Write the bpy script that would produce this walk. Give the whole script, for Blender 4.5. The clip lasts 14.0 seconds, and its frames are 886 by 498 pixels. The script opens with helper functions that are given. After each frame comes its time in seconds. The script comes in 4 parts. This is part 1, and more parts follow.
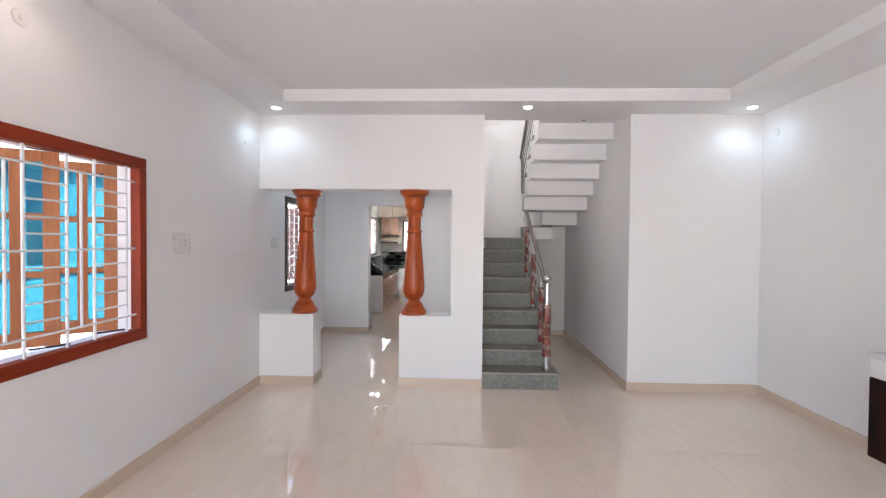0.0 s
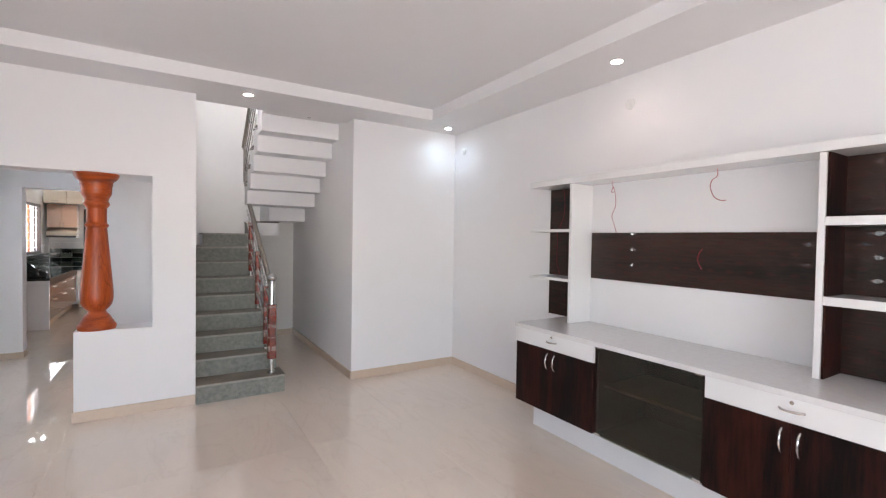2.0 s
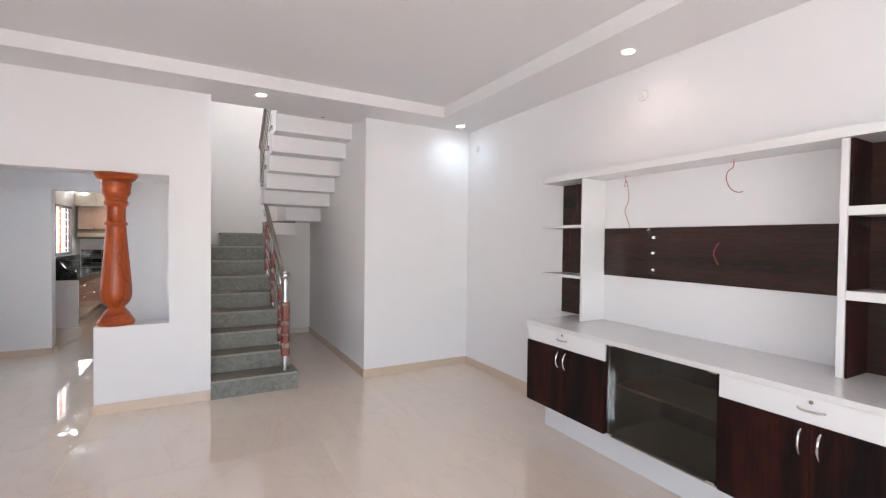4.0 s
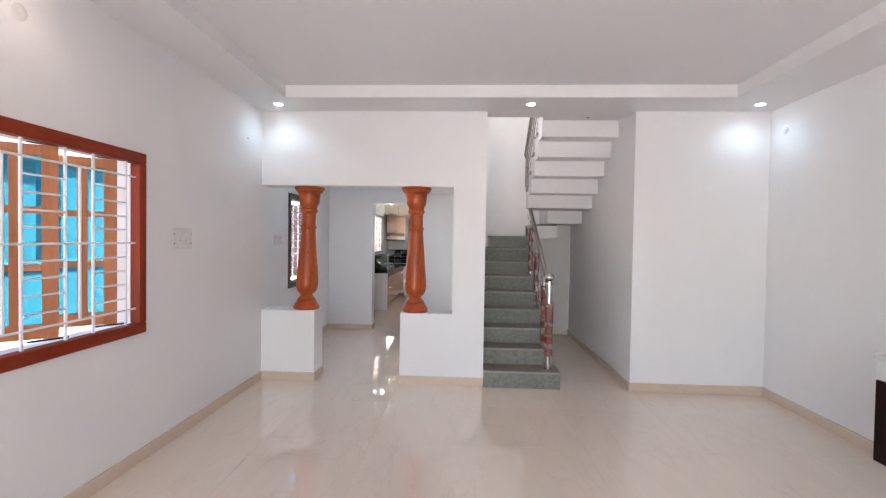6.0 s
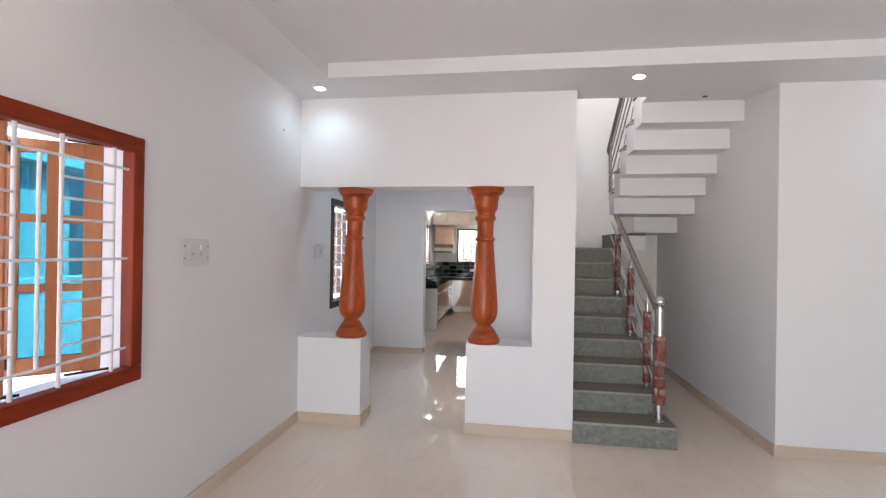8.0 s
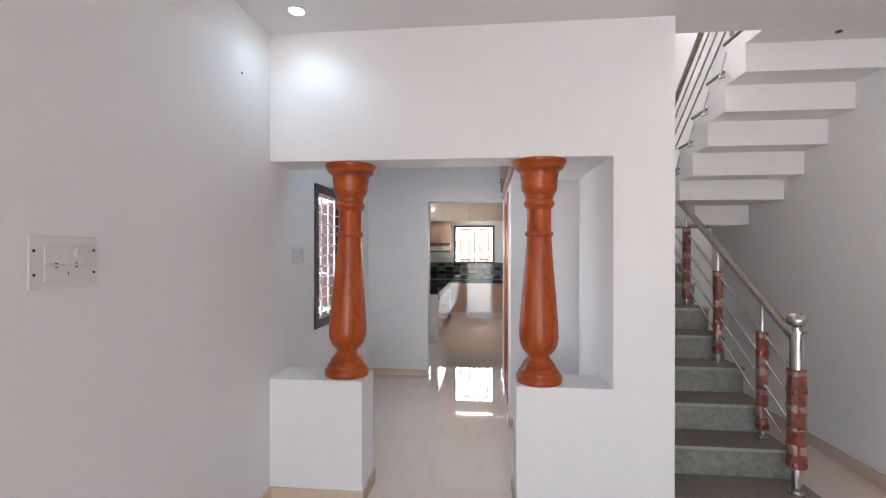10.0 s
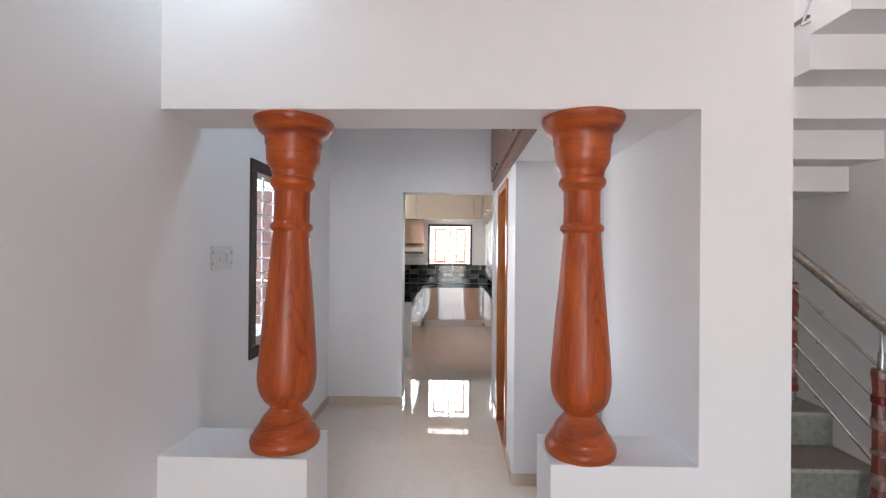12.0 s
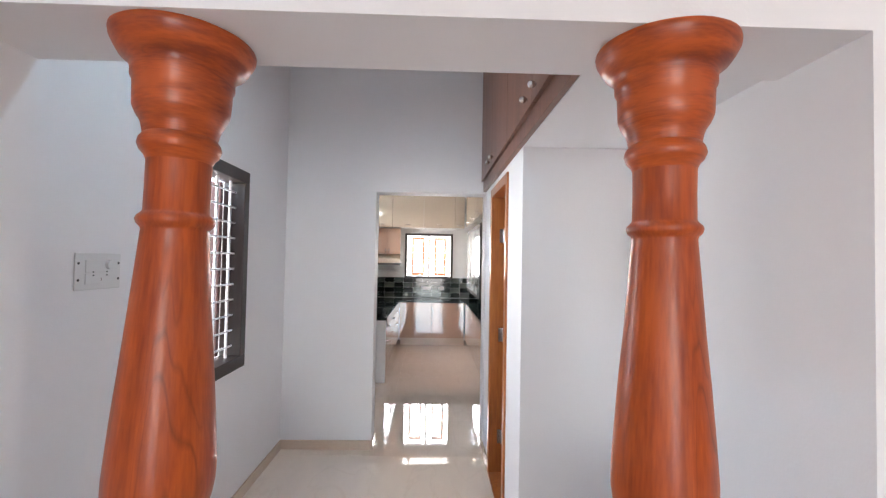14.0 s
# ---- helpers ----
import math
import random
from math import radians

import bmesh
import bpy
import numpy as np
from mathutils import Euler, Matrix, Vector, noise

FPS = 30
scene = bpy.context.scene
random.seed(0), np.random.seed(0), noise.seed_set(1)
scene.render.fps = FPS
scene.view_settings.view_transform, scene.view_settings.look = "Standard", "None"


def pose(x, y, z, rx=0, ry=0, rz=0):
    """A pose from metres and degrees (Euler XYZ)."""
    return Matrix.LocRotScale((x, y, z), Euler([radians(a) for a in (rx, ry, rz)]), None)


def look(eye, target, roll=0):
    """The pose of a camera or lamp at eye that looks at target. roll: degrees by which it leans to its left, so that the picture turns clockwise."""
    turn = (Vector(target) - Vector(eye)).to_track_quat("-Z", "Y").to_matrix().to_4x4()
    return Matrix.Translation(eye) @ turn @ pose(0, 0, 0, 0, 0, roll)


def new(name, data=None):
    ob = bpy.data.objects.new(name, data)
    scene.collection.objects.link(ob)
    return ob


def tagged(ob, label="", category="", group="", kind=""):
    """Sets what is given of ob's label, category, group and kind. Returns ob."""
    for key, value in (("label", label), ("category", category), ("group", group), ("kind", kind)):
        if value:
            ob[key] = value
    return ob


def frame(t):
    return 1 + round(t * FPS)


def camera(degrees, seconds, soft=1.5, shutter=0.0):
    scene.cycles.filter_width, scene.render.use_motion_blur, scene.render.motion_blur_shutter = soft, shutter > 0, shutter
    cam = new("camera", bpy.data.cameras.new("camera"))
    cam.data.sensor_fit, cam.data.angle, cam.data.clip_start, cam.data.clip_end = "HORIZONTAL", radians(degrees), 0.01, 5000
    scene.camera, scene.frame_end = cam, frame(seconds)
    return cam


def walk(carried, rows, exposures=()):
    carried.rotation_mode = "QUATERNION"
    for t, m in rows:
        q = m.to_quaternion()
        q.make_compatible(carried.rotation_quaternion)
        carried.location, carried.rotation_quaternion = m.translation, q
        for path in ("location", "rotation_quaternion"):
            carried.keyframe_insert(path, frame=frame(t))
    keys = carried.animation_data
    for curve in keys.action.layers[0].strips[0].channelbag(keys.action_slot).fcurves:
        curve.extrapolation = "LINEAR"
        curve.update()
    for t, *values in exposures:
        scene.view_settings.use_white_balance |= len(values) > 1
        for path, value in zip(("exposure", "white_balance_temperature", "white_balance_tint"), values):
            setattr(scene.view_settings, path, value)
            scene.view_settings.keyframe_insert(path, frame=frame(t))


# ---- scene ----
cam = camera(89.8, 14.0, 1.3)
PATH = [
    (0, (-0.048, 0.039, 1.543), (-0.112, 2.038, 1.506), 0.5),
    (0.5, (0.009, 0.019, 1.54), (0.146, 2.014, 1.505), 0.6),
    (1, (0.003, 0.013, 1.574), (0.458, 1.96, 1.526), 0.6),
    (1.5, (0.01, 0.019, 1.573), (0.769, 1.869, 1.528), 0.8),
    (2, (0.015, 0.022, 1.572), (1.064, 1.724, 1.525), 0.9),
    (2.2, (0.019, 0.026, 1.572), (1.164, 1.665, 1.522), 0.9),
    (2.95, (0.06, 0.02, 1.556), (1.44, 1.466, 1.505), 0.9),
    (4.3, (0.121, -0.006, 1.523), (0.88, 1.844, 1.486), 0.9),
    (4.5, (0.088, 0.011, 1.531), (0.711, 1.911, 1.492), 1.1),
    (5, (0.064, 0.008, 1.534), (0.404, 1.979, 1.497), 1.1),
    (5.5, (0.011, 0.021, 1.544), (0.102, 2.018, 1.501), 1.1),
    (6, (0.018, 0.062, 1.53), (-0.082, 2.059, 1.487), 0.9),
    (6.5, (-0.02, 0.207, 1.524), (-0.238, 2.195, 1.479), 0.8),
    (7, (-0.176, 0.436, 1.536), (-0.404, 2.422, 1.501), 0.5),
    (7.5, (-0.257, 0.702, 1.528), (-0.509, 2.686, 1.506), 0.5),
    (8, (-0.336, 0.964, 1.541), (-0.615, 2.945, 1.545), 0.9),
    (8.5, (-0.506, 1.256, 1.545), (-0.77, 3.238, 1.561), 0.7),
    (11, (-0.918, 2.556, 1.55), (-1.058, 4.551, 1.539), 0.2),
    (11.5, (-0.965, 2.773, 1.542), (-1.068, 4.771, 1.534), 0.4),
    (12, (-1.021, 3.027, 1.549), (-1.073, 5.027, 1.553), 0.5),
    (12.5, (-1.048, 3.255, 1.541), (-1.062, 5.255, 1.568), 0.6),
    (13, (-1.056, 3.476, 1.549), (-1.046, 5.476, 1.593), 0.7),
    (13.5, (-1.071, 3.639, 1.549), (-1.036, 5.638, 1.61), 0.9),
    (14, (-1.076, 3.758, 1.553), (-1.023, 5.757, 1.609), 1.05),
]
walk(cam, [(t, look(eye, target, roll)) for t, eye, target, roll in PATH], [(0.0, 2.93), (1.0, 2.98), (2.2, 2.88), (4.5, 2.98), (6.0, 2.9), (8.5, 2.84), (12.0, 2.9), (14.0, 3.2)])

# ---- light ----
world = bpy.data.worlds.new("sky")
scene.world = world
world.use_nodes = True
wn = world.node_tree
sky = wn.nodes.new("ShaderNodeTexSky")
sky.sky_type = "NISHITA"
sky.sun_disc = False
sky.sun_elevation = radians(54)
sky.sun_rotation = radians(96)
wn.links.new(sky.outputs[0], wn.nodes["Background"].inputs[0])
wn.nodes["Background"].inputs[1].default_value = 0.15

sun_data = bpy.data.lights.new("sun", "SUN")
sun_data.energy, sun_data.angle, sun_data.color = 4.5, radians(0.5), (1.0, 0.95, 0.88)
sun_ob = new("sun", sun_data)
sun_ob.matrix_world = look((9.5, -1, 13.5), (0, 0, 0))


def area_lamp(name, eye, target, w, h, watts, color=(1, 1, 1)):
    data = bpy.data.lights.new(name, "AREA")
    data.shape, data.size, data.size_y, data.energy, data.color = "RECTANGLE", w, h, watts, color
    ob = new(name, data)
    ob.matrix_world = look(eye, target)
    return ob


# added daylight lamps, out of view: assumed entrance, side window and upper stair window
area_lamp("rear_fill_lamp", (-0.45, -4.53, 1.25), (-0.45, 0, 1.35), 3.0, 2.3, 13.2, (0.99, 0.957, 0.97))
area_lamp("side_fill_lamp", (-2.30, -0.55, 1.5), (0.6, -0.2, 1.5), 1.7, 1.25, 2.0, (0.99, 0.96, 0.97))
area_lamp("stairwell_fill_lamp", (1.0, 5.6, 5.35), (0.7, 6.4, 3.0), 0.9, 1.2, 2.6, (1.0, 0.97, 0.95))

# daylight standing in the openings of the dining and kitchen windows
area_lamp("dining_window_daylight", (-2.86, 6.2, 1.5), (0.0, 6.2, 1.45), 1.5, 1.4, 10.0, (0.99, 0.97, 0.98))
area_lamp("kitchen_window_daylight", (-1.12, 13.15, 1.66), (-1.12, 9.0, 1.5), 1.5, 1.3, 17.0, (0.99, 0.97, 0.97))
area_lamp("kitchen_side_daylight", (-2.62, 11.15, 1.64), (0.0, 11.15, 1.5), 1.3, 1.1, 10.0, (0.99, 0.97, 0.97))

# ---- materials ----


def mat(name, color, rough=0.5, metal=0.0, var=0.06, scale=6.0, bump=0.0, bscale=60.0, stretch=(1, 1, 1), color2=None, coat=0.0, detail=6.0,
        spec=0.5, rnd=0.0, fine=0.5, transmission=0.0):
    m = bpy.data.materials.new(name)
    m.use_nodes = True
    t = m.node_tree
    b = t.nodes["Principled BSDF"]
    b.inputs["Roughness"].default_value = rough
    b.inputs["Metallic"].default_value = metal
    b.inputs["Coat Weight"].default_value = coat
    b.inputs["Coat Roughness"].default_value = 0.05
    b.inputs["Specular IOR Level"].default_value = spec
    b.inputs["Transmission Weight"].default_value = transmission
    c = (*color, 1)
    if color2 is None:
        color2 = tuple(max(0, v * (1 - 2.2 * var)) for v in color)
    co = t.nodes.new("ShaderNodeTexCoord")
    mp = t.nodes.new("ShaderNodeMapping")
    mp.inputs["Scale"].default_value = stretch
    t.links.new(co.outputs["Object"], mp.inputs["Vector"])
    n1 = t.nodes.new("ShaderNodeTexNoise")
    n1.inputs["Scale"].default_value = scale
    n1.inputs["Detail"].default_value = detail
    n2 = t.nodes.new("ShaderNodeTexNoise")
    n2.inputs["Scale"].default_value = scale * 9
    n2.inputs["Detail"].default_value = 4
    t.links.new(mp.outputs[0], n1.inputs["Vector"])
    t.links.new(mp.outputs[0], n2.inputs["Vector"])
    add = t.nodes.new("ShaderNodeMix")
    add.inputs[0].default_value = fine * 0.6
    t.links.new(n1.outputs[0], add.inputs[2])
    t.links.new(n2.outputs[0], add.inputs[3])
    ramp = t.nodes.new("ShaderNodeValToRGB")
    ramp.color_ramp.elements[0].position, ramp.color_ramp.elements[1].position = 0.34, 0.66
    ramp.color_ramp.elements[0].color, ramp.color_ramp.elements[1].color = (*color2, 1), c
    t.links.new(add.outputs[0], ramp.inputs[0])
    out = ramp.outputs[0]
    if rnd:
        oi = t.nodes.new("ShaderNodeObjectInfo")
        mr = t.nodes.new("ShaderNodeMapRange")
        mr.inputs["To Min"].default_value, mr.inputs["To Max"].default_value = 1 - rnd, 1 + rnd
        t.links.new(oi.outputs["Random"], mr.inputs["Value"])
        mul = t.nodes.new("ShaderNodeVectorMath")
        mul.operation = "SCALE"
        t.links.new(out, mul.inputs[0])
        t.links.new(mr.outputs[0], mul.inputs["Scale"])
        out = mul.outputs[0]
    t.links.new(out, b.inputs["Base Color"])
    if rough > 0.02:
        rr = t.nodes.new("ShaderNodeMapRange")
        rr.inputs["To Min"].default_value, rr.inputs["To Max"].default_value = rough * 0.8, min(1, rough * 1.2)
        t.links.new(n1.outputs[0], rr.inputs["Value"])
        t.links.new(rr.outputs[0], b.inputs["Roughness"])
    if bump:
        nb = t.nodes.new("ShaderNodeTexNoise")
        nb.inputs["Scale"].default_value = bscale
        nb.inputs["Detail"].default_value = 5
        t.links.new(mp.outputs[0], nb.inputs["Vector"])
        bp = t.nodes.new("ShaderNodeBump")
        bp.inputs["Strength"].default_value = bump
        bp.inputs["Distance"].default_value = 0.01
        t.links.new(nb.outputs[0], bp.inputs["Height"])
        t.links.new(bp.outputs[0], b.inputs["Normal"])
    return m


def wood(name, light, dark, rough=0.35, axis=2, scale=5.0, coat=0.2, contrast=(0.38, 0.62), spec=0.5, bump=0.05, veins=0.0):
    """Long grain along one axis, broad bands and fine streaks."""
    m = bpy.data.materials.new(name)
    m.use_nodes = True
    t = m.node_tree
    b = t.nodes["Principled BSDF"]
    b.inputs["Roughness"].default_value = rough
    b.inputs["Coat Weight"].default_value = coat
    b.inputs["Coat Roughness"].default_value = 0.12
    b.inputs["Specular IOR Level"].default_value = spec
    co = t.nodes.new("ShaderNodeTexCoord")
    mp = t.nodes.new("ShaderNodeMapping")
    st = [1.0, 1.0, 1.0] if axis < 3 else [0.16, 0.16, 1.0]
    if axis < 3:
        st[axis] = 0.1
    mp.inputs["Scale"].default_value = st
    t.links.new(co.outputs["Object"], mp.inputs["Vector"])
    n1 = t.nodes.new("ShaderNodeTexNoise")
    n1.inputs["Scale"].default_value, n1.inputs["Detail"].default_value, n1.inputs["Distortion"].default_value = scale, 6, 1.2
    n2 = t.nodes.new("ShaderNodeTexNoise")
    n2.inputs["Scale"].default_value, n2.inputs["Detail"].default_value = scale * 14, 3
    for n in (n1, n2):
        t.links.new(mp.outputs[0], n.inputs["Vector"])
    mix = t.nodes.new("ShaderNodeMix")
    mix.inputs[0].default_value = 0.33
    t.links.new(n1.outputs[0], mix.inputs[2])
    t.links.new(n2.outputs[0], mix.inputs[3])
    ramp = t.nodes.new("ShaderNodeValToRGB")
    ramp.color_ramp.elements[0].position, ramp.color_ramp.elements[1].position = contrast
    ramp.color_ramp.elements[0].color, ramp.color_ramp.elements[1].color = (*dark, 1), (*light, 1)
    t.links.new(mix.outputs[0], ramp.inputs[0])
    out = ramp.outputs[0]
    if veins:
        # thin dark growth lines that follow the broad bands and break off here and there
        n3 = t.nodes.new("ShaderNodeTexNoise")
        n3.inputs["Scale"].default_value, n3.inputs["Detail"].default_value, n3.inputs["Distortion"].default_value = scale * 0.9, 2, 0.3
        n4 = t.nodes.new("ShaderNodeTexNoise")
        n4.inputs["Scale"].default_value, n4.inputs["Detail"].default_value = scale * 0.9, 3
        for n in (n3, n4):
            t.links.new(mp.outputs[0], n.inputs["Vector"])
        rings = t.nodes.new("ShaderNodeMath")
        rings.operation = "PINGPONG"
        rings.inputs[1].default_value = 0.03
        t.links.new(n3.outputs[0], rings.inputs[0])
        line = t.nodes.new("ShaderNodeMapRange")
        line.inputs["From Min"].default_value, line.inputs["From Max"].default_value = 0.0, 0.010
        line.inputs["To Min"].default_value, line.inputs["To Max"].default_value = veins, 0.0
        t.links.new(rings.outputs[0], line.inputs["Value"])
        gate = t.nodes.new("ShaderNodeMapRange")
        gate.inputs["From Min"].default_value, gate.inputs["From Max"].default_value = 0.50, 0.66
        t.links.new(n4.outputs[0], gate.inputs["Value"])
        fac = t.nodes.new("ShaderNodeMath")
        fac.operation = "MULTIPLY"
        t.links.new(line.outputs[0], fac.inputs[0])
        t.links.new(gate.outputs[0], fac.inputs[1])
        mv = t.nodes.new("ShaderNodeMix")
        mv.data_type = "RGBA"
        t.links.new(fac.outputs[0], mv.inputs[0])
        t.links.new(out, mv.inputs[6])
        mv.inputs[7].default_value = (*[v * 0.5 for v in dark], 1)
        out = mv.outputs[2]
    t.links.new(out, b.inputs["Base Color"])
    bp = t.nodes.new("ShaderNodeBump")
    bp.inputs["Strength"].default_value = bump
    bp.inputs["Distance"].default_value = 0.01
    t.links.new(n2.outputs[0], bp.inputs["Height"])
    t.links.new(bp.outputs[0], b.inputs["Normal"])
    return m


def glass(name, color, rough=0.0):
    m = bpy.data.materials.new(name)
    m.use_nodes = True
    t = m.node_tree
    for n in list(t.nodes):
        t.nodes.remove(n)
    out = t.nodes.new("ShaderNodeOutputMaterial")
    tr = t.nodes.new("ShaderNodeBsdfTransparent")
    tr.inputs[0].default_value = (*color, 1)
    gl = t.nodes.new("ShaderNodeBsdfGlossy")
    gl.inputs["Roughness"].default_value = rough
    lw = t.nodes.new("ShaderNodeLayerWeight")
    lw.inputs[0].default_value = 0.5
    pw = t.nodes.new("ShaderNodeMath")
    pw.operation = "POWER"
    pw.inputs[1].default_value = 4.0
    t.links.new(lw.outputs["Facing"], pw.inputs[0])
    fr = t.nodes.new("ShaderNodeMath")
    fr.operation = "MULTIPLY_ADD"
    fr.inputs[1].default_value, fr.inputs[2].default_value = 0.9, 0.05
    t.links.new(pw.outputs[0], fr.inputs[0])
    mx = t.nodes.new("ShaderNodeMixShader")
    t.links.new(fr.outputs[0], mx.inputs[0])
    t.links.new(tr.outputs[0], mx.inputs[1])
    t.links.new(gl.outputs[0], mx.inputs[2])
    t.links.new(mx.outputs[0], out.inputs[0])
    return m


def glow(name, color, strength):
    m = bpy.data.materials.new(name)
    m.use_nodes = True
    b = m.node_tree.nodes["Principled BSDF"]
    b.inputs["Base Color"].default_value = (0.9, 0.9, 0.9, 1)
    b.inputs["Emission Color"].default_value = (*color, 1)
    b.inputs["Emission Strength"].default_value = strength
    return m


def marble(name, base, vein, rough, rnd=0.012, scale=1.1, coat=0.0):
    """Cream polished tile: cloudy tone, long soft veins, fine grain."""
    m = bpy.data.materials.new(name)
    m.use_nodes = True
    t = m.node_tree
    b = t.nodes["Principled BSDF"]
    b.inputs["Specular IOR Level"].default_value = 1.0
    b.inputs["Coat Weight"].default_value = coat
    b.inputs["Coat Roughness"].default_value = 0.01
    co = t.nodes.new("ShaderNodeTexCoord")
    oi = t.nodes.new("ShaderNodeObjectInfo")
    off = t.nodes.new("ShaderNodeVectorMath")
    off.operation = "MULTIPLY_ADD"
    off.inputs[1].default_value, off.inputs[2].default_value = (37.0, 53.0, 11.0), (0, 0, 0)
    t.links.new(oi.outputs["Random"], off.inputs[0])
    mp = t.nodes.new("ShaderNodeMapping")
    mp.inputs["Rotation"].default_value = (0, 0, radians(38))
    mp.inputs["Scale"].default_value = (1.0, 0.28, 1.0)
    t.links.new(co.outputs["Object"], mp.inputs["Vector"])
    addv = t.nodes.new("ShaderNodeVectorMath")
    t.links.new(mp.outputs[0], addv.inputs[0])
    t.links.new(off.outputs[0], addv.inputs[1])
    n1 = t.nodes.new("ShaderNodeTexNoise")
    n1.inputs["Scale"].default_value, n1.inputs["Detail"].default_value, n1.inputs["Distortion"].default_value = scale * 2, 8, 1.5
    n2 = t.nodes.new("ShaderNodeTexNoise")
    n2.inputs["Scale"].default_value, n2.inputs["Detail"].default_value = scale * 9, 8
    for n in (n1, n2):
        t.links.new(addv.outputs[0], n.inputs["Vector"])
    cl = t.nodes.new("ShaderNodeValToRGB")
    e = cl.color_ramp.elements
    e[0].position, e[1].position = 0.3, 0.62
    e[0].color, e[1].color = (*[v * 0.965 for v in base], 1), (*base, 1)
    t.links.new(n2.outputs[0], cl.inputs[0])
    vr = t.nodes.new("ShaderNodeValToRGB")
    e = vr.color_ramp.elements
    e[0].position, e[1].position = 0.485, 0.515
    e[0].color, e[1].color = (0, 0, 0, 1), (0, 0, 0, 1)
    mid = vr.color_ramp.elements.new(0.5)
    mid.color = (0.10, 0.10, 0.10, 1)
    t.links.new(n1.outputs[0], vr.inputs[0])
    mix = t.nodes.new("ShaderNodeMix")
    mix.data_type = "RGBA"
    t.links.new(vr.outputs[0], mix.inputs[0])
    t.links.new(cl.outputs[0], mix.inputs[6])
    mix.inputs[7].default_value = (*vein, 1)
    mr = t.nodes.new("ShaderNodeMapRange")
    mr.inputs["To Min"].default_value, mr.inputs["To Max"].default_value = 1 - rnd, 1 + rnd
    t.links.new(oi.outputs["Random"], mr.inputs["Value"])
    mul = t.nodes.new("ShaderNodeVectorMath")
    mul.operation = "SCALE"
    t.links.new(mix.outputs[2], mul.inputs[0])
    t.links.new(mr.outputs[0], mul.inputs["Scale"])
    t.links.new(mul.outputs[0], b.inputs["Base Color"])
    rr = t.nodes.new("ShaderNodeMapRange")
    rr.inputs["To Min"].default_value, rr.inputs["To Max"].default_value = rough * 0.6, rough * 1.5
    t.links.new(n2.outputs[0], rr.inputs["Value"])
    t.links.new(rr.outputs[0], b.inputs["Roughness"])
    nb = t.nodes.new("ShaderNodeTexNoise")
    nb.inputs["Scale"].default_value = 2.5
    t.links.new(addv.outputs[0], nb.inputs["Vector"])
    bp = t.nodes.new("ShaderNodeBump")
    bp.inputs["Strength"].default_value, bp.inputs["Distance"].default_value = 0.012, 0.02
    t.links.new(nb.outputs[0], bp.inputs["Height"])
    t.links.new(bp.outputs[0], b.inputs["Normal"])
    return m


M_WALL = mat("white_wall_paint", (0.835, 0.819, 0.827), 0.55, var=0.012, scale=0.9, bump=0.06, bscale=120)
M_CEIL = mat("white_ceiling_paint", (0.82, 0.804, 0.812), 0.7, var=0.012, scale=0.8, bump=0.05, bscale=90)
M_STAIRWALL = mat("cream_wall_paint", (0.80, 0.775, 0.755), 0.6, var=0.02, scale=1.2, bump=0.08, bscale=90)
M_TILE = marble("cream_polished_tile", (0.82, 0.695, 0.585), (0.44, 0.29, 0.19), 0.012, coat=0.6)
M_GROUT = mat("tile_grout", (0.66, 0.55, 0.46), 0.8)
M_SKIRT = marble("beige_skirting_tile", (0.65, 0.515, 0.405), (0.46, 0.33, 0.24), 0.16, scale=2.0)
M_COLUMN = wood("painted_orange_woodgrain", (0.475, 0.086, 0.012), (0.25, 0.032, 0.005), 0.38, 2, 8.0, 0.12, (0.34, 0.58), spec=0.4, bump=0.02, veins=0.6)
M_COLUMNH = wood("painted_orange_woodgrain_level", (0.475, 0.086, 0.012), (0.22, 0.029, 0.005), 0.36, 3, 13.0, 0.14, (0.34, 0.58), spec=0.4, bump=0.03, veins=0.6)
M_WINFRAME = wood("red_brown_varnished_wood", (0.30, 0.036, 0.008), (0.19, 0.020, 0.005), 0.5, 1, 6.0, 0.0, spec=0.25)
M_WINFRAMEV = wood("red_brown_varnished_upright", (0.30, 0.036, 0.008), (0.19, 0.020, 0.005), 0.5, 2, 6.0, 0.0, spec=0.25)
M_LEAF = wood("orange_brown_shutter_wood", (0.58, 0.215, 0.080), (0.46, 0.15, 0.05), 0.45, 2, 6.0, 0.1)
M_DOOR = wood("orange_teak_door", (0.50, 0.17, 0.04), (0.30, 0.08, 0.02), 0.35, 2, 5.0, 0.25)
M_DARKFRAME = wood("dark_brown_window_wood", (0.030, 0.017, 0.013), (0.016, 0.010, 0.008), 0.4, 2, 6.0, 0.15)
M_WENGE = wood("wenge_laminate_upright", (0.034, 0.008, 0.005), (0.004, 0.002, 0.002), 0.42, 2, 4.5, 0.0, (0.40, 0.62), spec=0.16)
M_WENGEH = wood("wenge_laminate_level", (0.034, 0.008, 0.005), (0.004, 0.002, 0.002), 0.3, 1, 5.0, 0.0, (0.40, 0.62), spec=0.2)
M_LOFT = wood("brown_wood_laminate", (0.20, 0.085, 0.055), (0.125, 0.048, 0.030), 0.4, 2, 6.0, 0.1)
M_WHITELAM = mat("white_gloss_laminate", (0.80, 0.79, 0.79), 0.22, var=0.01, scale=2, coat=0.3)
M_COUNTER = mat("white_speckled_counter", (0.74, 0.72, 0.72), 0.18, var=0.03, scale=30, coat=0.2)
M_BARS = mat("white_enamel_bars", (0.80, 0.80, 0.82), 0.35, var=0.02, scale=20)
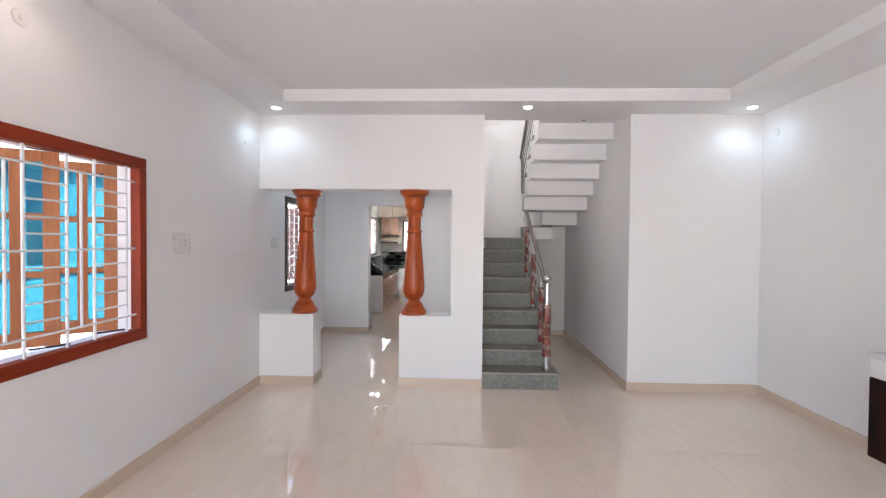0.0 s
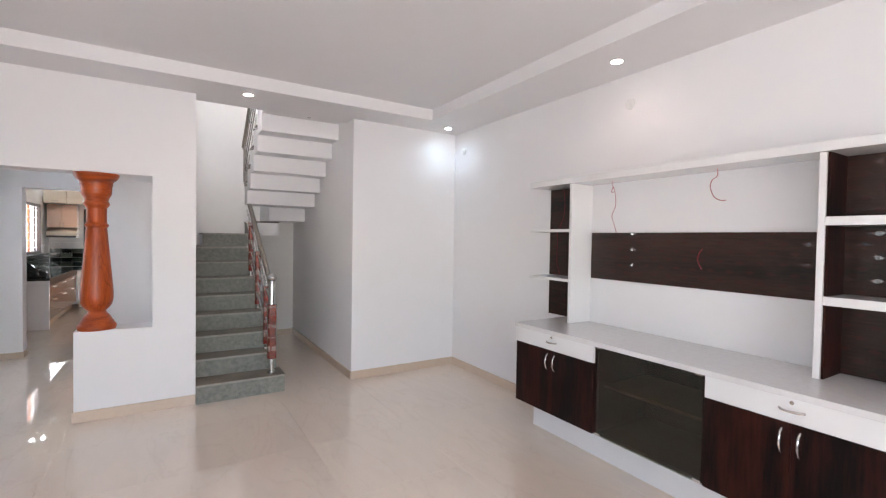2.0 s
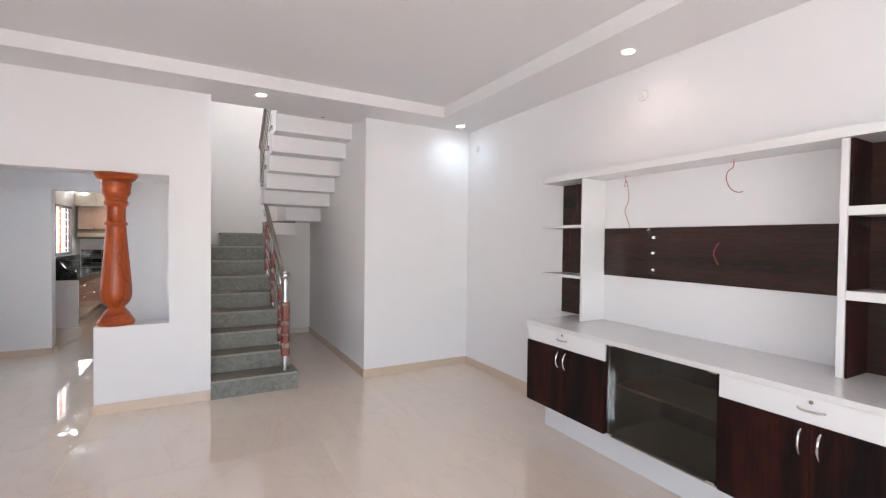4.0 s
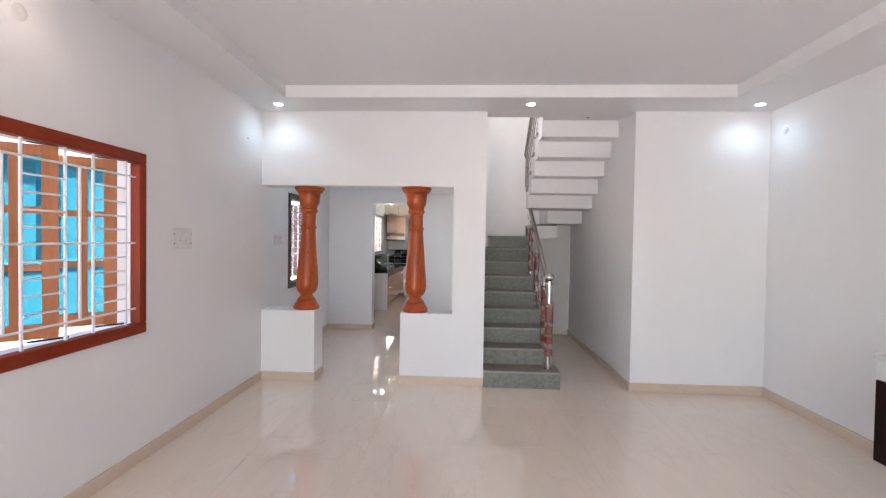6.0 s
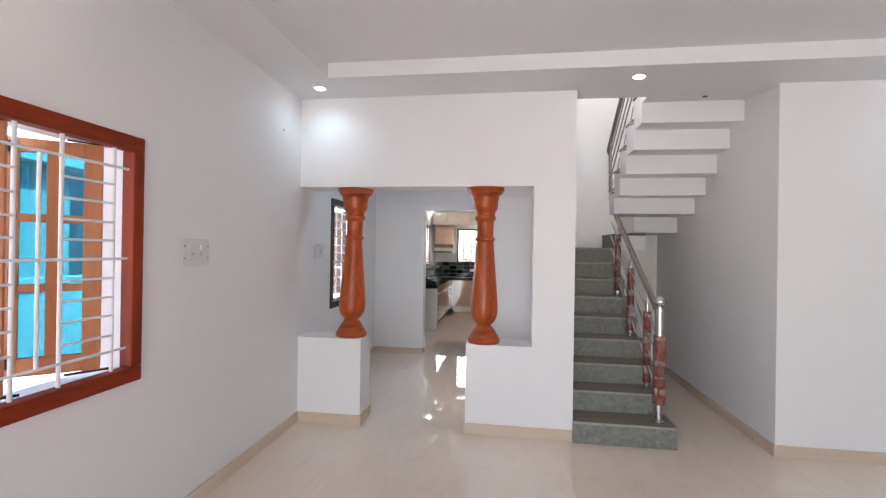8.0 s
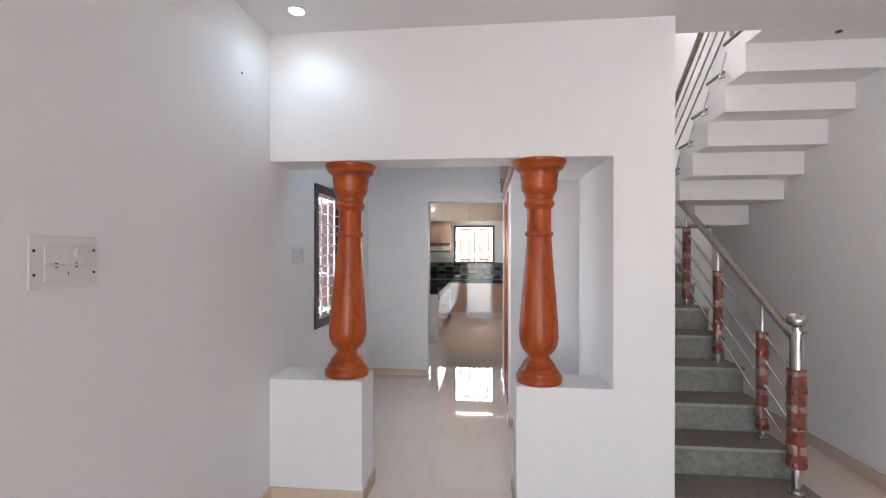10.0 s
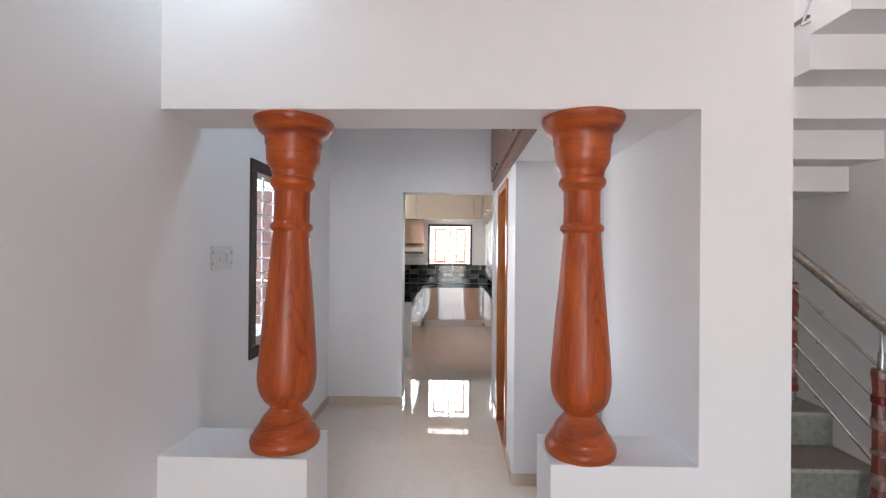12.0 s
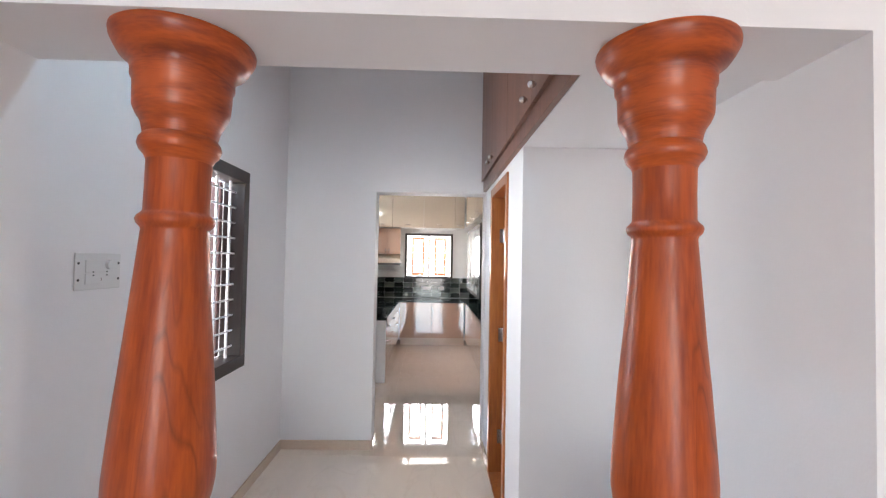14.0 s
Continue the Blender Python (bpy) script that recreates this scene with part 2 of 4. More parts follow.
M_GLASSC = glass("teal_tinted_glass", (0.15, 0.38, 0.45))
M_GLASSCL = glass("clear_glass", (0.93, 0.95, 0.95))
M_GLASSD = glass("smoked_glass", (0.66, 0.69, 0.62), 0.0)
M_GRANITE = mat("grey_green_granite", (0.30, 0.30, 0.265), 0.5, var=0.1, scale=30, bump=0.6, bscale=70, color2=(0.105, 0.112, 0.105), fine=1.0, rnd=0.06)
M_TREAD = mat("worn_grey_granite_tread", (0.225, 0.185, 0.145), 0.40, var=0.1, scale=26, bump=0.25, bscale=80, color2=(0.12, 0.104, 0.088), fine=1.0, rnd=0.05)
M_NOSING = mat("chipped_pale_stone_edge", (0.44, 0.42, 0.37), 0.6, var=0.25, scale=22, bump=0.5, bscale=60, color2=(0.20, 0.19, 0.17), fine=1.0)
# red-brown dining shutter wood, with its shade put into the dark colour
M_DARKRED = wood("dark_red_shaded_wood", (0.065, 0.014, 0.010), (0.034, 0.008, 0.006), 0.5, 2, 6.0, 0.0)
M_FROST = mat("grey_frosted_glass", (0.42, 0.42, 0.40), 0.15, var=0.05, scale=5, coat=0.4)
M_STEEL = mat("polished_steel", (0.62, 0.60, 0.58), 0.2, 1.0, var=0.08, scale=14)
M_STEELW = mat("film_wrapped_steel", (0.42, 0.37, 0.32), 0.38, 0.75, var=0.22, scale=45, bump=0.8, bscale=60)
M_WRAP = mat("red_plastic_wrapped_wood", (0.29, 0.062, 0.038), 0.2, var=0.3, scale=22, bump=0.7, bscale=55, color2=(0.10, 0.035, 0.028), coat=0.6)
M_FILM = mat("cloudy_cling_film", (0.44, 0.27, 0.23), 0.18, var=0.3, scale=35, bump=0.9, bscale=50, coat=0.6)
M_TAPE = mat("red_tape", (0.22, 0.014, 0.008), 0.25, var=0.15, scale=20, coat=0.3)
M_PLASTIC = mat("white_plastic", (0.72, 0.71, 0.70), 0.3, var=0.01, scale=4)
M_BLACK = mat("black_plastic", (0.015, 0.015, 0.015), 0.4)
M_WIRE = mat("red_wire_sheath", (0.20, 0.008, 0.016), 0.4)
M_WIREP = mat("pink_wire_sheath", (0.45, 0.16, 0.17), 0.4)
M_BGRAN = mat("black_granite_worktop", (0.012, 0.016, 0.016), 0.08, var=0.3, scale=60, color2=(0.004, 0.006, 0.006), coat=0.0, spec=0.4)
M_PEACH = mat("peach_gloss_laminate", (0.50, 0.325, 0.235), 0.05, var=0.02, scale=3, coat=1.0)
M_CREAM = mat("cream_gloss_laminate", (0.52, 0.43, 0.335), 0.06, var=0.02, scale=3, coat=0.8)
M_TILEG = mat("dark_green_gloss_tile", (0.016, 0.024, 0.020), 0.08, var=0.3, scale=9, coat=0.15, rnd=0.5)
M_TILEL = mat("grey_green_gloss_tile", (0.15, 0.17, 0.15), 0.10, var=0.3, scale=9, coat=0.15, rnd=0.35)
M_KTILE = mat("white_gloss_wall_tile", (0.76, 0.76, 0.75), 0.12, var=0.02, scale=2, coat=0.3)
M_OUTWALL = mat("pale_render_outside", (0.62, 0.66, 0.68), 0.8, var=0.05, scale=1.5)
M_OUTGREY = mat("grey_render_outside", (0.50, 0.54, 0.55), 0.8, var=0.06, scale=1.2)
M_GROUND = mat("pale_dry_soil", (0.40, 0.35, 0.29), 0.9, var=0.12, scale=0.6, bump=0.3, bscale=8)
M_COOL = glow("cool_lamp_lens", (0.85, 0.95, 1.0), 4.0)
M_WARM = glow("warm_lamp_lens", (1.0, 0.88, 0.80), 4.0)

# ---- helpers for meshes ----


def box(bm, x0, x1, y0, y1, z0, z1, bev=0.0):
    vs = [bm.verts.new((x, y, z)) for z in (z0, z1) for y in (y0, y1) for x in (x0, x1)]
    fs = [bm.faces.new([vs[i] for i in f]) for f in ((0, 2, 3, 1), (4, 5, 7, 6), (0, 1, 5, 4), (2, 6, 7, 3), (0, 4, 6, 2), (1, 3, 7, 5))]
    if bev:
        es = {e for f in fs for e in f.edges}
        bmesh.ops.bevel(bm, geom=list(es), offset=bev, segments=2, affect="EDGES", profile=0.5)


def prism(bm, pts, axis, a0, a1):
    """A polygon (two coordinates) pushed along an axis from a0 to a1."""
    def at(p, a):
        return {0: (a, p[0], p[1]), 1: (p[0], a, p[1]), 2: (p[0], p[1], a)}[axis]
    lo = [bm.verts.new(at(p, a0)) for p in pts]
    hi = [bm.verts.new(at(p, a1)) for p in pts]
    n = len(pts)
    bm.faces.new(lo[::-1])
    bm.faces.new(hi)
    for k in range(n):
        bm.faces.new([lo[k], lo[(k + 1) % n], hi[(k + 1) % n], hi[k]])
    bmesh.ops.recalc_face_normals(bm, faces=bm.faces)


def cyl(bm, p0, p1, r, seg=12, r2=None):
    p0, p1 = Vector(p0), Vector(p1)
    q = (p1 - p0).to_track_quat("Z", "Y").to_matrix()
    r2 = r if r2 is None else r2
    a, b = [], []
    for k in range(seg):
        d = q @ Vector((math.cos(k * math.tau / seg), math.sin(k * math.tau / seg), 0))
        a.append(bm.verts.new(p0 + d * r))
        b.append(bm.verts.new(p1 + d * r2))
    bm.faces.new(a[::-1])
    bm.faces.new(b)
    for k in range(seg):
        bm.faces.new([a[k], a[(k + 1) % seg], b[(k + 1) % seg], b[k]])


def ball(bm, c, r, flat=1.0):
    bmesh.ops.create_uvsphere(bm, u_segments=16, v_segments=10, radius=r, matrix=Matrix.Translation(c) @ Matrix.Diagonal((1, 1, flat, 1)))


def tube(bm, pts, r, seg=10):
    """One swept round tube along a line of points."""
    pts = [Vector(p) for p in pts]
    rings, up = [], None
    for k, p in enumerate(pts):
        d = (pts[min(k + 1, len(pts) - 1)] - pts[max(k - 1, 0)]).normalized()
        if up is None:
            up = d.orthogonal().normalized()
        side = d.cross(up).normalized()
        up = side.cross(d).normalized()
        rings.append([bm.verts.new(p + (up * math.cos(q * math.tau / seg) + side * math.sin(q * math.tau / seg)) * r) for q in range(seg)])
    for a, c in zip(rings, rings[1:]):
        for q in range(seg):
            bm.faces.new([a[q], a[(q + 1) % seg], c[(q + 1) % seg], c[q]])
    bm.faces.new(rings[0][::-1])
    bm.faces.new(rings[-1])


def lathe(bm, prof, seg=48, wobble=0.0):
    rings = []
    for k, (r, z) in enumerate(prof):
        ring = []
        for s in range(seg):
            a = s * math.tau / seg
            w = 1 + wobble * noise.noise(Vector((math.cos(a) * 2.2, math.sin(a) * 2.2, z * 18)))
            ring.append(bm.verts.new((r * w * math.cos(a), r * w * math.sin(a), z)))
        rings.append(ring)
    for a, b in zip(rings, rings[1:]):
        for s in range(seg):
            bm.faces.new([a[s], a[(s + 1) % seg], b[(s + 1) % seg], b[s]])
    bm.faces.new(rings[0][::-1])
    bm.faces.new(rings[-1])


def part(name, bm, material, parent=None, label="", smooth=False, loc=None):
    me = bpy.data.meshes.new(name)
    bmesh.ops.recalc_face_normals(bm, faces=bm.faces)
    bm.to_mesh(me)
    bm.free()
    me.materials.append(material)
    if smooth:
        me.shade_smooth()
        me.set_sharp_from_angle(angle=radians(40))
    ob = new(name, me)
    if parent is not None:
        ob.parent = parent
    if loc is not None:
        ob.location = loc
    if label:
        ob["label"] = label
    return ob


def bpart(name, dims, material, parent=None, label="", bev=0.0, loc=None):
    bm = bmesh.new()
    box(bm, *dims, bev)
    return part(name, bm, material, parent, label, loc=loc)


def thing(name, loc, label, category, group=""):
    ob = new(name)
    ob.location = loc
    ob.empty_display_size = 0.1
    return tagged(ob, label, category, group)


def struct(name, boxes, material, label="", bev=0.0):
    bm = bmesh.new()
    for b in boxes:
        box(bm, *b, bev)
    ob = part(name, bm, material)
    return tagged(ob, label, kind="structure")


# ---- setting ----
LX, RX, FY, BY = -2.15, 3.05, 4.70, -4.48
FB = 4.975
DX, AX, KY, KB, EY = -2.28, -0.62, 7.465, 7.66, 12.58
BAND, CEIL = 2.86, 2.975

# left wall with the living room window, y 1.225..2.99
WY0, WY1, WZ0, WZ1 = 1.225, 2.962, 0.871, 2.072
VY0, VY1, VZ0, VZ1 = WY0 + 0.055, WY1 - 0.055, WZ0 + 0.055, WZ1 - 0.055
# the opening at y -1.4..0.3 is added, out of view, for the side lamp
wall_left = struct("wall_left", [(LX - 0.2, LX, BY, -1.4, 0, 3.1), (LX - 0.2, LX, -1.4, 0.3, 0, 0.87), (LX - 0.2, LX, -1.4, 0.3, 2.13, 3.1), (LX - 0.2, LX, 0.3, VY0, 0, 3.1), (LX - 0.2, LX, VY1, FY, 0, 3.1), (LX - 0.2, LX, VY0, VY1, 0, VZ0),
                                 (LX - 0.2, LX, VY0, VY1, VZ1, 3.1)], M_WALL, "smooth white painted living room wall with a window")
wall_front = struct("wall_front", [(LX - 0.2, 0.225, FY, FB, 2.08, 3.3), (LX - 0.2, -1.573, FY, FB, 0, 0.75), (-0.655, -0.11, FY, FB, 0, 0.75),
                                   (-0.11, 0.225, FY, FB, 0, 2.08), (LX - 0.2, LX, FY, FB, 0.75, 2.08)], M_WALL,
                    "white painted partition wall with low piers and opening")
wall_front_2 = struct("wall_front_2", [(1.727, RX + 0.2, 4.692, 4.92, 0, 3.1)], M_WALL, "white painted wall beside the stairs")
wall_right = struct("wall_right", [(RX, RX + 0.2, BY, 4.692, 0, 3.1)], M_WALL, "white painted wall behind the media unit")
# unseen wall; its wide opening is added to hold the rear area lamp
wall_back = struct("wall_back", [(LX - 0.2, -2.0, BY - 0.2, BY, 0, 3.1), (1.1, RX + 0.2, BY - 0.2, BY, 0, 3.1), (-2.0, 1.1, BY - 0.2, BY, 2.42, 3.1)], M_WALL,
                   "unseen white back wall with an assumed wide opening for daylight")
ceiling = struct("ceiling", [(LX - 0.2, RX + 0.2, BY - 0.2, FB, CEIL + 0.0, CEIL + 0.12)], M_CEIL, "white painted flat ceiling")
RBX = 2.46
BORDER = [(LX, RX, 4.25, FY + 0.002), (LX, -1.72, BY + 0.45, 4.25), (RBX, RX, BY + 0.45, 4.25), (LX, RX, BY, BY + 0.45), (0.225, 1.727, FY + 0.002, 4.92)]
for k, r in enumerate(BORDER):
    struct("ceiling_band_%d" % (k + 1), [(*r, BAND, CEIL + 0.01)], M_CEIL, "white dropped ceiling border with recessed lamps")

# stair well
wall_stair_left = struct("wall_stair_left", [(0.0, 0.225, FB, KY + 0.2, 0, 5.8), (0.0, 0.225, FY, FB, 3.302, 5.8)], M_STAIRWALL, "plain white stair well wall")
wall_stair_right = struct("wall_stair_right", [(1.727, 1.93, 4.92, KY + 0.2, 0, 5.8)], M_WALL, "white painted wall beside the stairs")
wall_stair_back = struct("wall_stair_back", [(0.225, 1.727, KY - 0.03, KY + 0.17, 0, 5.8)], M_STAIRWALL, "cream painted stair well back wall")
wall_stair_upper = struct("wall_stair_upper", [(0.225, 1.727, 4.3, 4.5, 3.3, 5.8)], M_STAIRWALL, "plain upper stair well wall")
ceiling_stair = struct("ceiling_stair", [(0.0, 1.93, 4.3, KY + 0.2, 5.8, 5.95)], M_CEIL, "white stair well ceiling")

# dining
DWY0, DWY1, DWZ0, DWZ1 = 5.722, 6.68, 0.86, 2.105
ARX = -0.045
wall_dining_left = struct("wall_dining_left", [(DX - 0.2, DX, FB, DWY0, 0, 3.3), (DX - 0.2, DX, DWY1, KY, 0, 3.3), (DX - 0.2, DX, DWY0, DWY1, 0, DWZ0),
                                               (DX - 0.2, DX, DWY0, DWY1, DWZ1, 3.3)], M_WALL, "white painted dining wall with a window")
KX0, KX1 = -1.540, -0.628
wall_kitchen_front = struct("wall_kitchen_front", [(DX - 0.2, KX0, KY, KB, 0, 3.3), (KX1, 0.0, KY, KB, 0, 3.3), (KX0, KX1, KY, KB, 2.125, 3.3)], M_WALL,
                            "white painted wall with the kitchen doorway")
DY0, DY1 = 6.39, 7.11
SIDE = [(AX, AX + 0.14, 5.98, DY0, 0, 2.14), (AX, AX + 0.14, DY1, KY, 0, 2.14), (AX, AX + 0.14, DY0, DY1, 2.10, 2.14), (AX + 0.14, ARX, 5.98, 6.10, 0, 2.14), (ARX, 0.0, FB, KY, 0, 3.3)]
for k, r in enumerate(SIDE):
    struct("wall_dining_right_%d" % (k + 1), [r], M_WALL, "white painted alcove and side wall with a doorway")
struct("ceiling_alcove", [(AX, ARX, FB, KY, 2.1402, 2.24)], M_WALL, "white painted slab over the alcove and doorway")
ceiling_dining = struct("ceiling_dining", [(DX - 0.2, 0.0, FB, KB, 3.19, 3.32)], M_CEIL, "white painted dining ceiling")

# kitchen
KW = (-1.593, -0.647, 1.21, 2.097)
wall_kitchen_back = struct("wall_kitchen_back", [(-2.5, KW[0], EY, EY + 0.2, 0, 3.0), (KW[1], 0.3, EY, EY + 0.2, 0, 3.0), (KW[0], KW[1], EY, EY + 0.2, 0, KW[2]),
                                                 (KW[0], KW[1], EY, EY + 0.2, KW[3], 3.0)], M_KTILE, "white tiled kitchen wall with a window")
KL, SW = -2.18, (10.56, 11.76, 1.16, 2.12)
wall_kitchen_left = struct("wall_kitchen_left", [(-2.38, KL, KB, SW[0], 0, 3.0), (-2.38, KL, SW[1], EY, 0, 3.0), (-2.38, KL, SW[0], SW[1], 0, SW[2]),
                                                 (-2.38, KL, SW[0], SW[1], SW[3], 3.0)], M_KTILE, "white tiled kitchen wall with a window")
KR = 0.12
wall_kitchen_right = struct("wall_kitchen_right", [(KR, KR + 0.2, KB, EY, 0, 3.0)], M_KTILE, "white tiled kitchen wall")
ceiling_kitchen = struct("ceiling_kitchen", [(-2.5, 0.35, KB, EY + 0.2, 2.9, 3.0)], M_CEIL, "white painted kitchen ceiling")

# outside
ground = struct("ground", [(-400, 400, -400, 400, -0.45, -0.30)], M_GROUND, "pale dry earth around the house")
plinth = struct("plinth", [(-2.5, 3.3, -4.8, 12.9, -0.30, -0.012)], M_GROUT, "concrete floor slab of the house")


def skirting():
    """Beige tile skirting, 90 mm high, along the walls."""
    h, d = 0.09, 0.012
    runs = [(LX, LX + d, BY, FY), (LX, -1.573, FY - d, FY), (-1.573, -1.573 + d, FY - d, FB + d), (-0.655 - d, -0.655, FY - d, FB + d), (-0.655, 0.225, FY - d, FY),
            (1.727 - d, 1.727, 4.692, KY - 0.03), (1.727 - d, RX, 4.692 - d, 4.692), (RX - d, RX, 2.83, 4.692), (RX - d, RX, BY, 0.50),
            (DX, DX + d, FB, KY), (DX, KX0, KY - d, KY), (KX0, KX0 + d, KY - d, KB), (KX1 - d, KX1, KY - 0.0, KB), (AX - d, AX, 5.98, DY0 - 0.01), (AX - d, AX, DY1 + 0.01, KY),
            (AX, ARX, 5.98 - d, 5.98), (DX, -1.573, FB, FB + d), (-0.655, -0.11, FB, FB + d), (1.02, 1.727, KY - 0.03 - d, KY - 0.03)]
    for k, r in enumerate(runs):
        ob = bpart("baseboard", (*r, 0, h if r[2] < FY + 0.01 else 0.075), M_SKIRT, bev=0.002)
        tagged(ob, "beige tile skirting along the wall foot", kind="structure")


skirting()

# ---- window in the living room ----


def living_window():
    w = thing("window_1", (LX, (WY0 + WY1) / 2, WZ0), "red-brown wooden window with white bars and open teal shutters", "window")
    w["kind"] = "structure"
    oy, oz = (WY0 + WY1) / 2, WZ0
    fw, d0, d1 = 0.064, -0.05, 0.018
    y0, y1, z1 = WY0 - oy, WY1 - oy, WZ1 - oz
    bpart("window_frame", (d0, d1, y0, y1, 0, 0.072), M_WINFRAME, w, bev=0.006)
    bpart("window_frame", (d0, d1, y0, y1, z1 - 0.072, z1), M_WINFRAME, w, bev=0.006)
    bpart("window_frame", (d0, d1, y0, y0 + fw, 0.0725, z1 - 0.0725), M_WINFRAMEV, w, bev=0.006)
    bpart("window_frame", (d0, d1, y1 - fw, y1, 0.0725, z1 - 0.0725), M_WINFRAMEV, w, bev=0.006)
    gx = -0.022
    ver = [2.825, 2.575, 2.392, 2.147, 1.967, 1.72, 1.54]
    mids = [2.485, 2.057, 1.63]
    lng = [1.910, 1.475, 1.040]
    for y in ver:
        bm = bmesh.new()
        cyl(bm, (gx, y - oy, 0.06), (gx, y - oy, z1 - 0.06), 0.0085)
        part("upright_bar", bm, M_BARS, w, smooth=True)
    for y in mids:
        bm = bmesh.new()
        cyl(bm, (gx, y - oy, 1.04 - oz), (gx, y - oy, 1.91 - oz), 0.0075)
        part("upright_bar", bm, M_BARS, w, smooth=True)
    for z in lng:
        bm = bmesh.new()
        cyl(bm, (gx + 0.006, y0 + fw - 0.01, z - oz), (gx + 0.006, y1 - fw + 0.01, z - oz), 0.0065)
        part("cross_bar", bm, M_BARS, w, smooth=True)
    for a, b in ((2.825, 2.575), (2.392, 2.147), (1.967, 1.72)):
        for z in (1.825, 1.735, 1.646, 1.561, 1.385, 1.297, 1.209, 1.115):
            bm = bmesh.new()
            cyl(bm, (gx + 0.004, a - oy, z - oz), (gx + 0.004, b - oy, z - oz), 0.0058, 8)
            part("cross_bar", bm, M_BARS, w, smooth=True)
    # four leaves on friction stays, standing half open
    for k in range(4):
        length, th = 0.33, 0.017
        za, zb = 0.955 - oz, 2.005 - oz
        rows = [1.035 - oz, 1.325 - oz, 1.36 - oz, 1.635 - oz, 1.672 - oz, 1.945 - oz]
        cols = [0.069, 0.148, 0.200, 0.292]
        leaf = bpart("shutter", (0, cols[0], -th, th, za, zb), M_LEAF, w, "orange-brown wooden shutter leaf standing half open", bev=0.003)
        leaf.location = (-0.075, 2.82 - 0.412 * k - oy, 0)
        leaf.rotation_euler = (0, 0, radians(-140.6))
        bm = bmesh.new()
        box(bm, cols[3], length, -th, th, za, zb, 0.003)
        box(bm, cols[1], cols[2], -0.015, 0.015, rows[0], rows[5], 0.003)
        box(bm, cols[0], cols[3], -th, th, za, rows[0], 0.003)
        box(bm, cols[0], cols[3], -th, th, rows[5], zb, 0.003)
        for c0, c1 in ((cols[0], cols[1]), (cols[2], cols[3])):
            for r0, r1 in ((rows[1], rows[2]), (rows[3], rows[4])):
                box(bm, c0, c1, -0.015, 0.015, r0, r1, 0.003)
        part("shutter_frame", bm, M_LEAF, leaf)
        for c0, c1 in ((cols[0], cols[1]), (cols[2], cols[3])):
            for r in (0, 2, 4):
                p = bpart("pane", (c0 - 0.004, c1 + 0.004, -0.002, 0.002, rows[r] - 0.004, rows[r + 1] + 0.004), M_GLASSC, leaf, "teal tinted glass")
                p.visible_shadow = False
        bm = bmesh.new()
        hz = 1.42 - oz
        tube(bm, [(0.310, th, hz - 0.05), (0.310, th + 0.03, hz - 0.04), (0.310, th + 0.036, hz), (0.310, th + 0.03, hz + 0.04), (0.310, th, hz + 0.05)], 0.006, 8)
        part("pull", bm, M_BLACK, leaf, "dark metal pull", smooth=True)
        for z in (za + 0.04, zb - 0.07):
            bpart("bolt", (0.308, 0.328, th + 0.0005, th + 0.012, z, z + 0.05), M_BLACK, leaf, "dark metal bolt", bev=0.002)
        for z in (za - 0.012, zb + 0.012):
            bm = bmesh.new()
            cyl(bm, (-0.075, 2.82 - 0.412 * k - oy + 0.06, z), (-0.17, 2.82 - 0.412 * k - oy - 0.09, z), 0.006, 8)
            part("friction_stay", bm, M_BLACK, w, "dark metal stay")


living_window()

# ---- columns ----


def column(x, y, group):
    c = thing("column", (x, y, 0.75), "turned orange woodgrain pillar standing on a white pier", "pillar", group)
    raw = [(1468, 132), (1440, 137), (1420, 134), (1408, 126), (1396, 120), (1385, 119), (1372, 108), (1350, 101), (1325, 90), (1300, 72), (1285, 64), (1272, 62), (1262, 70),
           (1250, 84), (1225, 101), (1200, 110), (1165, 116), (1130, 116), (1080, 113), (1000, 107), (900, 99), (800, 90), (700, 82), (620, 76), (572, 72), (566, 74), (558, 82),
           (548, 85), (540, 83), (532, 75), (526, 71), (460, 70), (400, 71), (388, 76), (376, 86), (362, 91), (348, 88), (336, 80), (328, 82), (316, 84), (304, 88), (288, 98),
           (270, 105), (235, 107), (205, 108), (196, 113), (180, 113), (168, 115), (158, 122), (146, 138), (130, 148), (112, 157), (100, 159), (92, 158)]
    k = 1.33 / 1376
    low = [(h if h <= 572 else 572 + (h - 572) * 1.05 if h <= 1272 else 1307 + (h - 1272) * 161 / 196, r) for h, r in raw]
    prof = [(r * 0.00101, (1468 - h) * k) for h, r in low]
    prof[0] = (prof[0][0], 0.0)
    prof[-1] = (prof[-1][0], 1.328)
    for name, a, e, m in (("base", 0, 12, M_COLUMNH), ("shaft", 11, 33, M_COLUMN), ("capital", 32, len(prof), M_COLUMNH)):
        bm = bmesh.new()
        lathe(bm, prof[a:e], 56, 0.012)
        part(name, bm, m, c, smooth=True)
    return c


# this one stands slightly out of plumb
column(-1.711, 4.842, "pillars on the low piers").rotation_euler = (-0.020, 0.0128, 0)
column(-0.513, 4.82, "pillars on the low piers")

# ---- staircase ----
RISE, TREAD, SX0, SX1 = 0.1775, 0.25, 0.225, 0.985
WIND = 0.165  # the last step starts clear of the wall


